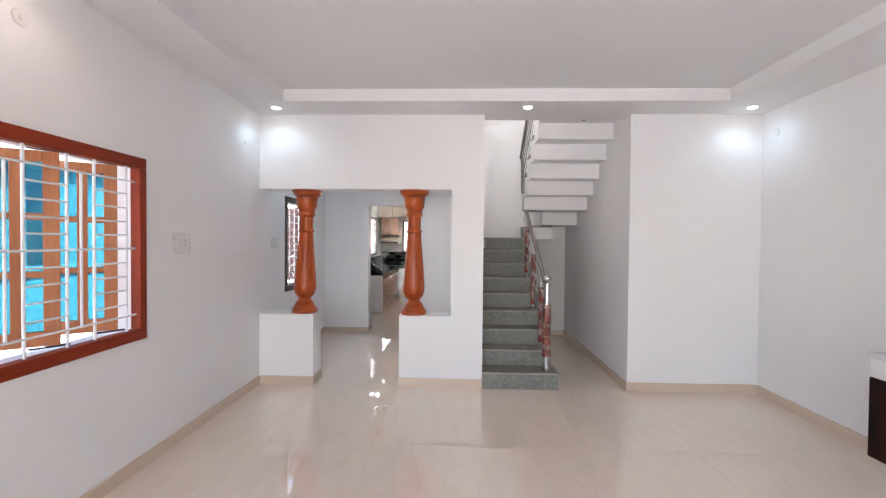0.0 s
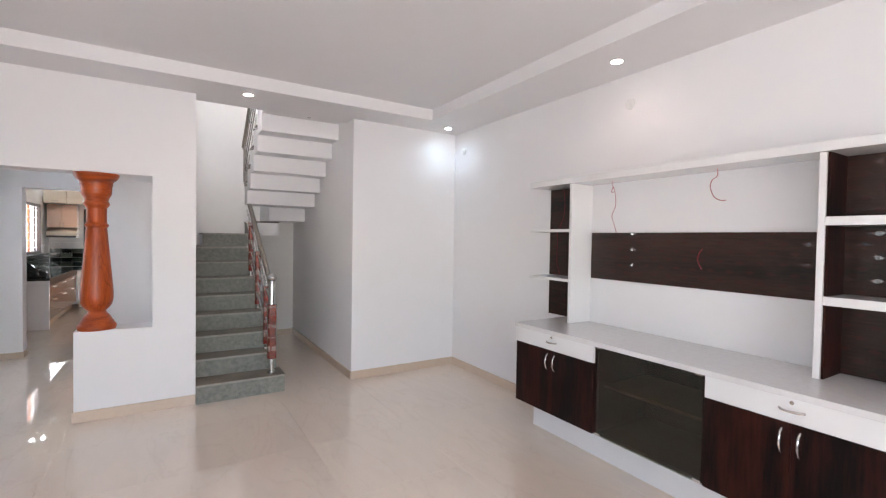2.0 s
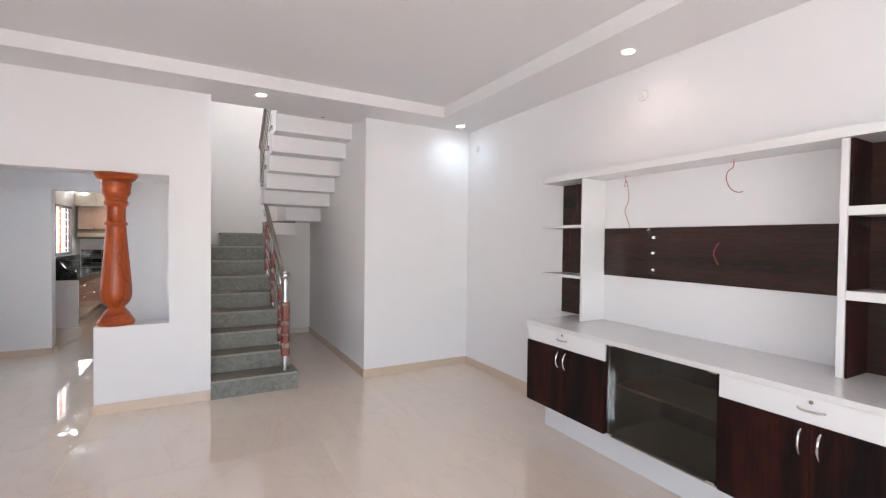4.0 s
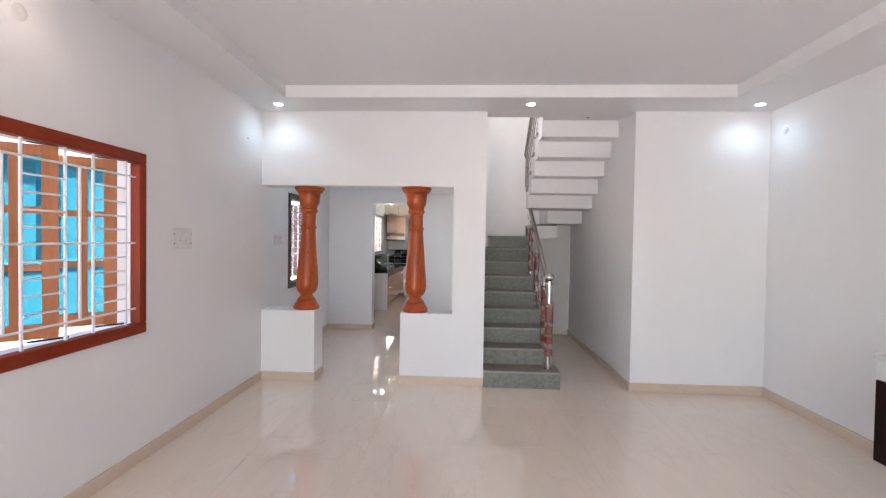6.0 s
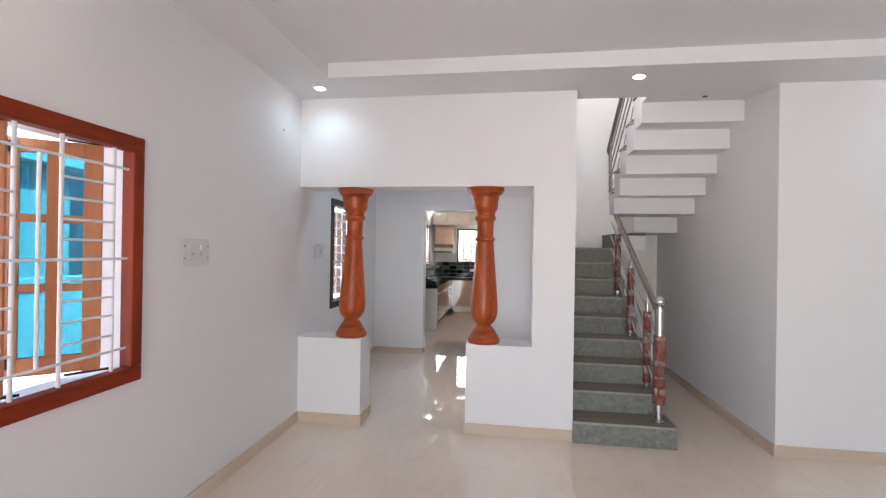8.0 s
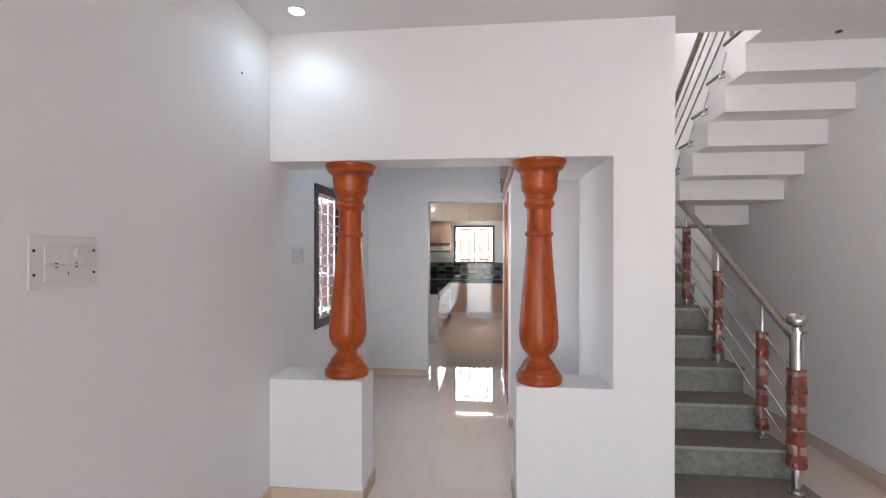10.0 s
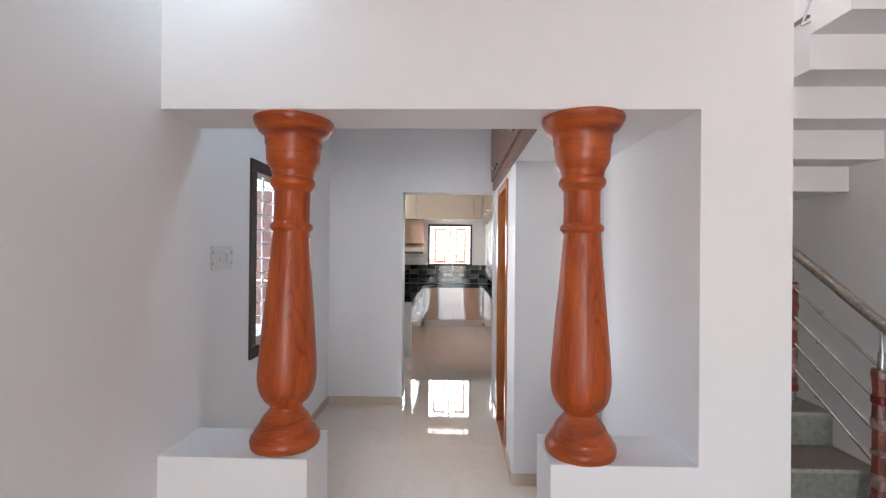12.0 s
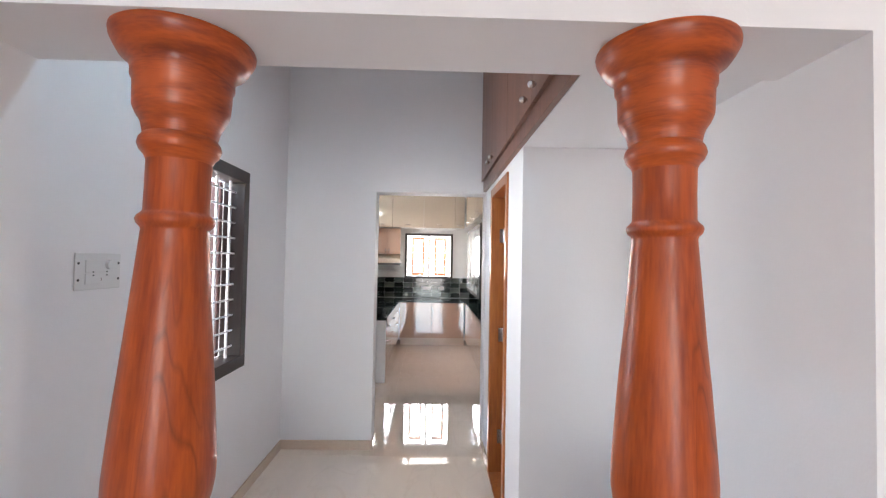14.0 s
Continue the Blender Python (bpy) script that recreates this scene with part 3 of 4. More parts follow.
def staircase():
    s = thing("staircase", (0.6, 4.68, 0), "grey granite staircase turning back above a stepped white soffit", "staircase")
    ox, oy = 0.6, 4.68
    bm = bmesh.new()
    pts = [(0.02, 0)]
    for k in range(8):
        y = k * TREAD + 0.02
        pts += [(y, k * RISE + (0.0 if k else 0)), (y, (k + 1) * RISE - 0.02)]
    pts += [(KY - 0.03 - oy, 8 * RISE - 0.02), (KY - 0.03 - oy, 8 * RISE - 0.16), (1.9, 8 * RISE - 0.16), (0.35, 0)]
    clean = []
    for p in pts:
        if not clean or (Vector(p) - Vector(clean[-1])).length > 1e-4:
            clean.append(p)
    prism(bm, clean, 0, SX0 - ox, SX1 - 0.01 - ox)
    box(bm, SX0 + WIND + 0.01 - ox, SX1 - 0.01 - ox, 8 * TREAD + 0.02, KY - 0.031 - oy, 8 * RISE - 0.0195, 9 * RISE - 0.02)
    part("step_body", bm, M_WALL, s, "white plastered flight")
    for k in range(9):
        y = k * TREAD
        x1 = SX1 + (0.03 if k == 0 else 0)
        z = (k + 1) * RISE
        x0 = SX0 + (WIND if k == 8 else 0)
        bpart("riser", (x0 - ox, x1 - ox, y - (0.012 if k == 0 else 0), y + 0.018, k * RISE, z - 0.02), M_GRANITE, s, bev=0.002)
        end = y + TREAD + 0.02 if k < 7 else KY - 0.03 - oy
        front = y - (0.02 if k == 0 else 0.012)
        bpart("tread", (x0 - ox, x1 + 0.004 - ox, front + 0.0045, end, z - 0.0199, z), M_TREAD, s, bev=0.003)
        bpart("nosing", (x0 - ox, x1 + 0.004 - ox, front - 0.001, front + 0.0044, z - 0.0195, z - 0.001), M_NOSING, s, "pale chipped edge", bev=0.0015)
    bpart("step_cheek", (SX1 + 0.005 - ox, SX1 + 0.03 - ox, -0.01, 0.27, 0, RISE - 0.021), M_GRANITE, s)
    # turn and upper flight
    z9 = 9 * RISE
    bpart("riser", (1.0 - ox, 1.018 - ox, 6.70 - oy, KY - 0.035 - oy, z9 + 0.001, z9 + RISE - 0.02), M_GRANITE, s, bev=0.002)
    bpart("tread", (0.99 - ox, 1.36 - ox, 6.70 - oy, KY - 0.035 - oy, z9 + RISE - 0.0199, z9 + RISE), M_TREAD, s, bev=0.004)
    bm = bmesh.new()
    box(bm, 1.019 - ox, 1.36 - ox, 6.70 - oy, KY - 0.035 - oy, z9 - 0.02, z9 + RISE - 0.021)
    box(bm, 1.22 - ox, 1.726 - ox, 6.715 - oy, KY - 0.035 - oy, 1.79, 2.07)
    box(bm, 1.0 - ox, 1.726 - ox, 6.44 - oy, 6.714 - oy, 1.981, 2.07)
    part("turn_slab", bm, M_WALL, s, "white plastered slab")
    low = [(6.439, 1.98), (6.20, 1.98), (6.20, 2.155), (5.95, 2.155), (5.95, 2.342), (5.70, 2.342), (5.70, 2.53), (5.45, 2.53), (5.45, 2.718), (5.20, 2.718),
           (5.20, 2.905), (4.921, 2.905)]
    top = [(4.921, 3.18), (5.20, 3.18), (5.20, 3.0), (5.45, 3.0), (5.45, 2.81), (5.70, 2.81), (5.70, 2.62), (5.95, 2.62), (5.95, 2.43), (6.20, 2.43), (6.20, 2.25), (6.439, 2.25)]
    bm = bmesh.new()
    prism(bm, [(a - oy, c) for a, c in low + top], 0, 0.868 - ox, 1.726 - ox)
    part("upper_flight", bm, M_WALL, s, "white plastered stepped underside")
    for a, z in ((6.44, 2.25), (6.20, 2.43), (5.95, 2.62), (5.70, 2.81), (5.45, 3.0)):
        bpart("tread", (0.855 - ox, 1.72 - ox, a - 0.24 - oy, a + 0.012 - oy, z + 0.0005, z + 0.02), M_TREAD, s, bev=0.004)
    return s


staircase()

# ---- railings ----


def wrapped_post(r, x, y, z, top, w, big=False):
    """A square post in red wood under cling film, with steel foot and pin."""
    foot = bmesh.new()
    if big:
        cyl(foot, (x, y, z), (x, y, z + 0.012), 0.042, 20)
        cyl(foot, (x, y, z + 0.012), (x, y, z + 0.16), 0.024, 16)
    else:
        cyl(foot, (x, y, z), (x, y, z + 0.01), 0.030, 16)
        cyl(foot, (x, y, z + 0.01), (x, y, z + 0.06), 0.017, 14)
    part("post_foot", foot, M_STEEL, r, "steel foot", smooth=True)
    z0 = z + (0.15 if big else 0.055)
    z1 = z + (0.70 if big else 0.675)
    bm = bmesh.new()
    n = 12
    rings = []
    for k in range(n + 1):
        zz = z0 + (z1 - z0) * k / n
        ww = w * (0.93 + 0.12 * random.random()) / 2
        ring = []
        for cx, cy in ((-1, -0.55), (-0.55, -1), (0.55, -1), (1, -0.55), (1, 0.55), (0.55, 1), (-0.55, 1), (-1, 0.55)):
            ring.append(bm.verts.new((x + cx * ww * random.uniform(0.96, 1.05), y + cy * ww * random.uniform(0.96, 1.05), zz)))
        rings.append(ring)
    for a, b in zip(rings, rings[1:]):
        for q in range(8):
            bm.faces.new([a[q], a[(q + 1) % 8], b[(q + 1) % 8], b[q]])
    bm.faces.new(rings[0][::-1])
    bm.faces.new(rings[-1])
    body = part("post", bm, M_WRAP, r, "red wooden post wrapped in cling film", smooth=True)
    for f, h, m in ((0.0, 0.05, M_TAPE), (0.12, 0.09, M_FILM), (0.36, 0.04, M_FILM), (0.55, 0.07, M_FILM), (0.74, 0.05, M_TAPE), (0.92, 0.05, M_FILM)):
        zz = z0 + (z1 - z0) * f
        bm = bmesh.new()
        box(bm, x - w * 0.508, x + w * 0.508, y - w * 0.508, y + w * 0.508, zz, zz + h * (z1 - z0) * 1.5, w * 0.2)
        part("wrap_band", bm, m, body)
    bm = bmesh.new()
    if big:
        cyl(bm, (x, y, z1), (x, y, z1 + 0.20), 0.034, 20)
        cyl(bm, (x, y, z1 + 0.20), (x, y, z1 + 0.215), 0.046, 20)
        cyl(bm, (x, y, z1 + 0.215), (x, y, z1 + 0.235), 0.022, 16)
        ball(bm, (x, y, z1 + 0.275), 0.050, 0.85)
    else:
        cyl(bm, (x, y, z1), (x, y, z1 + 0.075), 0.014, 14)
        cyl(bm, (x, y, z1 + 0.075), (x, y, top), 0.007, 10)
    part("finial" if big else "pin", bm, M_STEEL, r, "bright steel", smooth=True)


def railing():
    r = new("stair_railing")
    tagged(r, "steel stair railing with red posts under cling film", "railing")
    r.location = (0.905, 4.765, RISE)
    o = Vector(r.location)

    def loc(p):
        return Vector(p) - o
    X = 0.905

    def rail_z(y):
        return 1.205 + (y - 5.04) * 0.62
    wrapped_post(r, 0, 0, 0, 0, 0.082, True)
    for k, y in ((2, 5.08), (4, 5.62), (6, 6.15)):
        wrapped_post(r, 0, y - o.y, k * RISE - o.z, rail_z(y) - o.z - 0.01, 0.058)
    pts = [(X, 4.79 + 0.105 * q, rail_z(4.79 + 0.105 * q) + random.uniform(-0.002, 0.002)) for q in range(0, 16)]
    pts += [(X, 6.47, 2.135), (X - 0.005, 6.505, 2.20), (X - 0.01, 6.51, 2.40), (X - 0.015, 6.51, 2.64), (X - 0.02, 6.50, 2.68), (X - 0.03, 6.48, 2.705), (X - 0.055, 6.44, 2.74)]
    bm = bmesh.new()
    tube(bm, [loc(p) for p in pts[:-5]], 0.0255, 12)
    part("handrail", bm, M_STEELW, r, "wrapped steel handrail", smooth=True)
    bm = bmesh.new()
    tube(bm, [loc(p) for p in pts[-6:]], 0.021, 12)
    part("handrail", bm, M_STEEL, r, smooth=True)
    for dz in (0.20, 0.36, 0.51, 0.655):
        bm = bmesh.new()
        a, b = (X, 4.79, rail_z(4.79) - dz), (X, 6.50, rail_z(6.50) - dz)
        cyl(bm, loc(a), loc(b), 0.0075, 10)
        part("rail_bar", bm, M_STEEL, r, smooth=True)
        for q, y in enumerate((5.03, 5.42, 5.95, 6.40)):
            bm = bmesh.new()
            yy = y + 0.04 * (dz - 0.3)
            ball(bm, loc((X, yy, rail_z(yy) - dz)), 0.014)
            part("bar_bead", bm, M_STEEL, r, smooth=True)
    return r


railing()


def upper_railing():
    r = new("upper_railing")
    tagged(r, "bare steel railing along the upper flight", "railing")
    r.location = (0.855, 6.40, 2.31)
    o = Vector(r.location)
    X = 0.85

    def z_at(y):
        return 2.74 + (6.44 - y) * 0.755

    def loc(p):
        return Vector(p) - o
    bm = bmesh.new()
    tube(bm, [loc((X, 6.44, 2.74)), loc((X, 5.0, z_at(5.0)))], 0.022, 12)
    part("handrail", bm, M_STEELW, r, smooth=True)
    for dz in (0.15, 0.29, 0.43):
        bm = bmesh.new()
        cyl(bm, loc((X, 6.40, z_at(6.40) - dz)), loc((X, 5.0, z_at(5.0) - dz)), 0.0075, 10)
        part("rail_bar", bm, M_STEEL, r, smooth=True)
        for y in (6.25, 5.8, 5.35):
            bm = bmesh.new()
            ball(bm, loc((X, y, z_at(y) - dz)), 0.014)
            part("bar_bead", bm, M_STEEL, r, smooth=True)
    for y, zf in ((6.33, 2.27), (5.33, 3.02)):
        bm = bmesh.new()
        cyl(bm, loc((X, y, zf)), loc((X, y, z_at(y))), 0.014, 12)
        part("post", bm, M_STEELW, r, smooth=True)
    for y, zf in ((6.2, 2.22), (5.95, 2.41), (5.7, 2.60), (5.45, 2.79)):
        bm = bmesh.new()
        cyl(bm, loc((0.868, y, zf)), loc((0.835, y + 0.02, zf - 0.01)), 0.012, 10)
        cyl(bm, loc((0.84, y + 0.02, zf - 0.01)), loc((0.845, y - 0.06, zf + 0.14)), 0.006, 8)
        part("bracket", bm, M_STEEL, r, smooth=True)


upper_railing()

# ---- media unit on the right wall ----
CX = 2.467


def bow_handle(parent, p, length, axis, out=(-1, 0, 0)):
    bm = bmesh.new()
    pts = []
    for k in range(9):
        f = k / 8
        v = Vector(p) + Vector(out) * (0.028 * math.sin(math.pi * f) ** 0.6 if 0 < f < 1 else 0.0)
        v[axis] += (f - 0.5) * length
        pts.append(v)
    tube(bm, pts, 0.006, 8)
    part("handle", bm, M_STEEL, parent, "satin steel bow handle", smooth=True)


def base_cabinet(y0, y1, group):
    """A white carcass with one drawer above two wenge doors."""
    c = thing("base_cabinet", ((CX + RX) / 2, (y0 + y1) / 2, 0.255), "low cabinet with dark wenge doors and a white drawer", "cabinet", group)
    ox, oy, oz = c.location
    bpart("body", (CX + 0.02 - ox, RX - 0.002 - ox, y0 - oy, y1 - oy, 0, 0.60), M_WENGE, c)
    bm = bmesh.new()
    box(bm, CX - ox, CX + 0.019 - ox, y0 + 0.003 - oy, y1 - 0.003 - oy, 0.742 - oz, 0.858 - oz, 0.002)
    dr = part("drawer", bm, M_WHITELAM, c, "white gloss drawer front")
    bow_handle(dr, (CX - ox, (y0 + y1) / 2 - oy, 0.802 - oz), 0.10, 1)
    bm = bmesh.new()
    cyl(bm, (CX + 0.002 - ox, (y0 + y1) / 2 - oy, 0.838 - oz), (CX - 0.004 - ox, (y0 + y1) / 2 - oy, 0.838 - oz), 0.009, 14)
    part("lock", bm, M_STEEL, dr, "steel drawer lock", smooth=True)
    m = (y0 + y1) / 2
    for a, b, hy in ((y0 + 0.002, m - 0.0015, m - 0.036), (m + 0.0015, y1 - 0.002, m + 0.036)):
        d = bpart("door", (CX - ox, CX + 0.019 - ox, a - oy, b - oy, 0.002, 0.739 - oz), M_WENGE, c, "dark wenge laminate door", bev=0.0015)
        bow_handle(d, (CX - ox, hy - oy, 0.65 - oz), 0.115, 2)
    return c


base_cabinet(2.03, 2.815, "cabinets of the media unit")
base_cabinet(0.51, 1.30, "cabinets of the media unit")


def glass_cabinet(y0, y1):
    c = thing("glass_cabinet", ((CX + RX) / 2, (y0 + y1) / 2, 0.255), "low cabinet with a smoked glass flap and dark inside", "cabinet", "cabinets of the media unit")
    ox, oy, oz = c.location
    bm = bmesh.new()
    x0, x1 = CX + 0.03 - ox, RX - 0.002 - ox
    a, b = y0 + 0.001 - oy, y1 - 0.001 - oy
    box(bm, x0, x1, a, b, 0.0, 0.02)
    box(bm, x1 - 0.02, x1, a, b, 0.02, 0.6)
    box(bm, x0, x1 - 0.02, a, a + 0.018, 0.02, 0.6)
    box(bm, x0, x1 - 0.02, b - 0.018, b, 0.02, 0.6)
    part("body", bm, M_WENGEH, c, "wenge lined carcass")
    bpart("shelf", (x0 + 0.06, x1 - 0.02, a + 0.018, b - 0.018, 0.315, 0.333), M_LOFT, c, "brown edged shelf")
    bm = bmesh.new()
    box(bm, CX + 0.012 - ox, CX + 0.019 - ox, a + 0.006, b - 0.006, 0.0, 0.618, 0.001)
    g = part("glass_door", bm, M_GLASSD, c, "smoked glass flap")
    for yy in (a + 0.03, b - 0.03):
        for zz in (0.012, 0.602):
            bm = bmesh.new()
            box(bm, CX + 0.006 - ox, CX + 0.024 - ox, yy - 0.022, yy + 0.022, zz - 0.009, zz + 0.009, 0.002)
            part("clip", bm, M_STEEL, g, "steel glass clip")
    return c


glass_cabinet(1.303, 2.027)
bm = bmesh.new()
box(bm, CX + 0.20, RX - 0.003, 0.515, 2.81, 0.0, 0.254, 0.002)
tagged(part("cabinet_plinth", bm, M_WHITELAM), "white recessed plinth under the low cabinets", "plinth")
bm = bmesh.new()
box(bm, CX - 0.012, RX - 0.003, 0.50, 2.825, 0.8605, 0.892, 0.003)
tagged(part("unit_counter", bm, M_COUNTER), "white polished counter over the low cabinets", "worktop")
UX = 2.80


def wall_unit():
    u = thing("wall_unit", (RX, 1.75, 0.892), "white wall unit with dark niches and a wenge back panel", "shelf unit")
    ox, oy, oz = u.location

    def bp(name, x0, x1, y0, y1, z0, z1, m, label="", bev=0.002):
        return bpart(name, (x0 - ox, x1 - ox, y0 - oy, y1 - oy, z0 - oz, z1 - oz), m, u, label, bev)
    bp("top_board", UX - 0.02, RX - 0.001, 0.40, 3.03, 2.035, 2.085, M_WHITELAM, "white top board")
    bp("upright", UX, RX - 0.001, 2.555, 2.580, 0.893, 2.0345, M_WHITELAM)
    bp("upright", UX, RX - 0.001, 0.915, 0.945, 0.893, 2.0345, M_WHITELAM)
    bp("upright", UX, RX - 0.001, 0.42, 0.445, 0.893, 2.0345, M_WHITELAM)
    bp("back_panel", RX - 0.016, RX - 0.002, 0.947, 2.545, 1.262, 1.640, M_NICHE, "dark wenge panel for a screen", 0.001)
    for z0, z1 in ((0.894, 1.228), (1.254, 1.644), (1.668, 2.034)):
        bp("niche_back", RX - 0.012, RX - 0.002, 2.581, 3.028, z0, z1, M_NICHE, "dark wenge back", 0.0)
    for z in (1.24, 1.655):
        bp("shelf", UX + 0.02, RX - 0.001, 2.581, 3.06, z - 0.0115, z + 0.0115, M_WHITELAM)
    for z in (1.29, 1.69):
        bp("shelf", UX, RX - 0.001, 0.446, 0.914, z - 0.022, z + 0.022, M_WHITELAM)
    for z0, z1 in ((0.894, 1.2675), (1.3125, 1.6675), (1.7125, 2.034)):
        bp("niche_back", RX - 0.014, RX - 0.002, 0.447, 0.913, z0, z1, M_NICHE, "glossy knotty dark back", 0.0)
        bp("niche_side", UX + 0.012, RX - 0.0145, 0.903, 0.9135, z0, z1, M_WENGE, "dark side lining", 0.0)
        bp("niche_side", UX + 0.012, RX - 0.0145, 0.4465, 0.457, z0, z1, M_WENGE, "dark side lining", 0.0)
    return u


def niche_material():
    """Dark gloss laminate printed with staggered rows of polished eye-shaped knots."""
    m = wood("knotty_dark_gloss", (0.045, 0.019, 0.012), (0.008, 0.005, 0.004), 0.3, 1, 5.0, 0.5, spec=0.3)
    t = m.node_tree

    def calc(op, a, c=0.0, e=0.0):
        n = t.nodes.new("ShaderNodeMath")
        n.operation = op
        for k, v in enumerate((a, c, e)):
            if isinstance(v, (int, float)):
                n.inputs[k].default_value = v
            else:
                t.links.new(v, n.inputs[k])
        return n.outputs[0]
    co = t.nodes["Texture Coordinate"].outputs["Object"]
    wob = t.nodes.new("ShaderNodeTexNoise")
    wob.inputs["Scale"].default_value = 9.0
    t.links.new(co, wob.inputs["Vector"])
    sep = t.nodes.new("ShaderNodeSeparateXYZ")
    t.links.new(co, sep.inputs[0])
    v = calc("MULTIPLY_ADD", wob.outputs[0], 0.35, calc("MULTIPLY", sep.outputs["Z"], 1 / 0.060))
    row = calc("FLOOR", v)
    u = calc("ADD", calc("MULTIPLY", sep.outputs["Y"], 1 / 0.115), calc("MULTIPLY", row, 0.5))
    du = calc("ABSOLUTE", calc("SUBTRACT", calc("FRACT", u), 0.5))
    dv = calc("ABSOLUTE", calc("SUBTRACT", calc("FRACT", v), 0.5))
    # distance field of a lens shape, drawn out to points at both ends
    field = calc("ADD", calc("MULTIPLY", calc("POWER", du, 1.3), 4.2), calc("MULTIPLY", dv, 3.2))
    eye = t.nodes.new("ShaderNodeMapRange")
    eye.inputs["From Min"].default_value, eye.inputs["From Max"].default_value = 0.72, 0.62
    t.links.new(field, eye.inputs["Value"])
    rim = calc("MULTIPLY_ADD", calc("SINE", calc("MULTIPLY", field, 16.0)), 0.5, 0.5)
    bsdf = t.nodes["Principled BSDF"]
    base = t.nodes["Color Ramp"].outputs[0]
    mx = t.nodes.new("ShaderNodeMix")
    mx.data_type = "RGBA"
    t.links.new(calc("MULTIPLY", eye.outputs[0], 0.7), mx.inputs[0])
    t.links.new(base, mx.inputs[6])
    mx.inputs[7].default_value = (0.05, 0.010, 0.008, 1)
    t.links.new(mx.outputs[2], bsdf.inputs["Base Color"])
    t.links.new(calc("MULTIPLY_ADD", eye.outputs[0], 0.75, 0.12), bsdf.inputs["Coat Weight"])
    t.links.new(calc("MULTIPLY_ADD", eye.outputs[0], -0.14, 0.17), bsdf.inputs["Coat Roughness"])
    bsdf.inputs["Coat IOR"].default_value = 1.65
    bp = t.nodes["Bump"]
    bp.inputs["Strength"].default_value = 0.12
    bp.inputs["Distance"].default_value = 0.003
    t.links.new(calc("MULTIPLY", rim, calc("SUBTRACT", 1.0, eye.outputs[0])), bp.inputs["Height"])
    t.links.new(bp.outputs[0], bsdf.inputs["Coat Normal"])
    return m


M_NICHE = niche_material()
wall_unit()


def wire(pts, m, label, r=0.0024):
    """A loose wire bent smoothly through its points."""
    o = Vector(pts[0])
    p = [Vector(q) - o for q in pts]
    p = [p[0]] + p + [p[-1]]
    fine = []
    for a, c, d, e in zip(p, p[1:], p[2:], p[3:]):
        for k in range(6):
            s = k / 6
            fine.append(0.5 * (2 * c + (d - a) * s + (2 * a - 5 * c + 4 * d - e) * s * s + (3 * c - a - 3 * d + e) * s ** 3))
    fine.append(p[-1])
    bm = bmesh.new()
    tube(bm, fine, r, 6)
    ob = part("loose_wire", bm, m, smooth=True)
    ob.location = o
    return tagged(ob, label, "wire")


wire([(2.93, 2.27, 2.036), (2.93, 2.27, 2.00), (2.91, 2.235, 1.955), (2.92, 2.27, 1.95), (2.92, 2.255, 1.99), (2.92, 2.235, 1.92), (2.93, 2.24, 1.84), (2.95, 2.285, 1.77), (3.0, 2.30, 1.70),
      (3.03, 2.30, 1.638)], M_WIREP, "pink and white loose wire hanging from the board")
wire([(2.93, 1.50, 2.036), (2.93, 1.50, 1.99), (2.92, 1.525, 1.965), (2.92, 1.535, 1.92), (2.92, 1.51, 1.86), (2.92, 1.47, 1.835), (2.92, 1.44, 1.835)], M_WIREP, "pink loose wire hanging from the top board", 0.003)
wire([(3.036, 1.635, 1.53), (3.01, 1.64, 1.50), (3.0, 1.645, 1.465), (2.99, 1.63, 1.43), (3.0, 1.615, 1.395)], M_WIRE, "short red wire coming out of the panel", 0.0045)
wire([(2.96, 2.80, 2.036), (2.98, 2.80, 1.90), (2.99, 2.82, 1.78), (2.97, 2.86, 1.667)], M_WIRE, "thin red wire across a dark niche", 0.0025)
wire([(2.97, 2.87, 1.643), (2.98, 2.88, 1.50), (2.98, 2.88, 1.36), (2.97, 2.84, 1.29), (2.96, 2.84, 1.2515)], M_WIRE, "thin red wire across a dark niche", 0.0025)
wire([(2.93, 0.62, 2.034), (2.92, 0.63, 1.98), (2.90, 0.67, 1.93), (2.92, 0.60, 1.91), (2.90, 0.66, 1.89), (2.92, 0.61, 1.87), (2.91, 0.65, 1.84)], M_WIRE, "bundle of red wire hanging in a niche", 0.008)

# ---- recessed lamps ----


def downlight(x, y, warm, watts, z=BAND, cone=146):
    d = thing("downlight", (x, y, z), "round recessed ceiling lamp, lit " + ("warm white" if warm else "cool white"), "ceiling lamp", "recessed ceiling lamps")
    bm = bmesh.new()
    lathe(bm, [(0.052, -0.001), (0.052, -0.004), (0.046, -0.007), (0.040, -0.006), (0.040, -0.001)], 28)
    part("rim", bm, M_PLASTIC, d, "white rim", smooth=True)
    bm = bmesh.new()
    cyl(bm, (0, 0, -0.0062), (0, 0, -0.0085), 0.039, 24)
    part("lens", bm, M_WARM if warm else M_COOL, d, "glowing lens")
    data = bpy.data.lights.new("downlight_beam", "SPOT")
    data.energy, data.spot_size, data.spot_blend, data.shadow_soft_size = watts, radians(cone), 0.7, 0.04
    data.color = (1.0, 0.76, 0.64) if warm else (0.58, 0.83, 1.0)
    lamp = new("downlight_beam", data)
    lamp.matrix_world = look((x, y, z - 0.012), (x, y, 0))


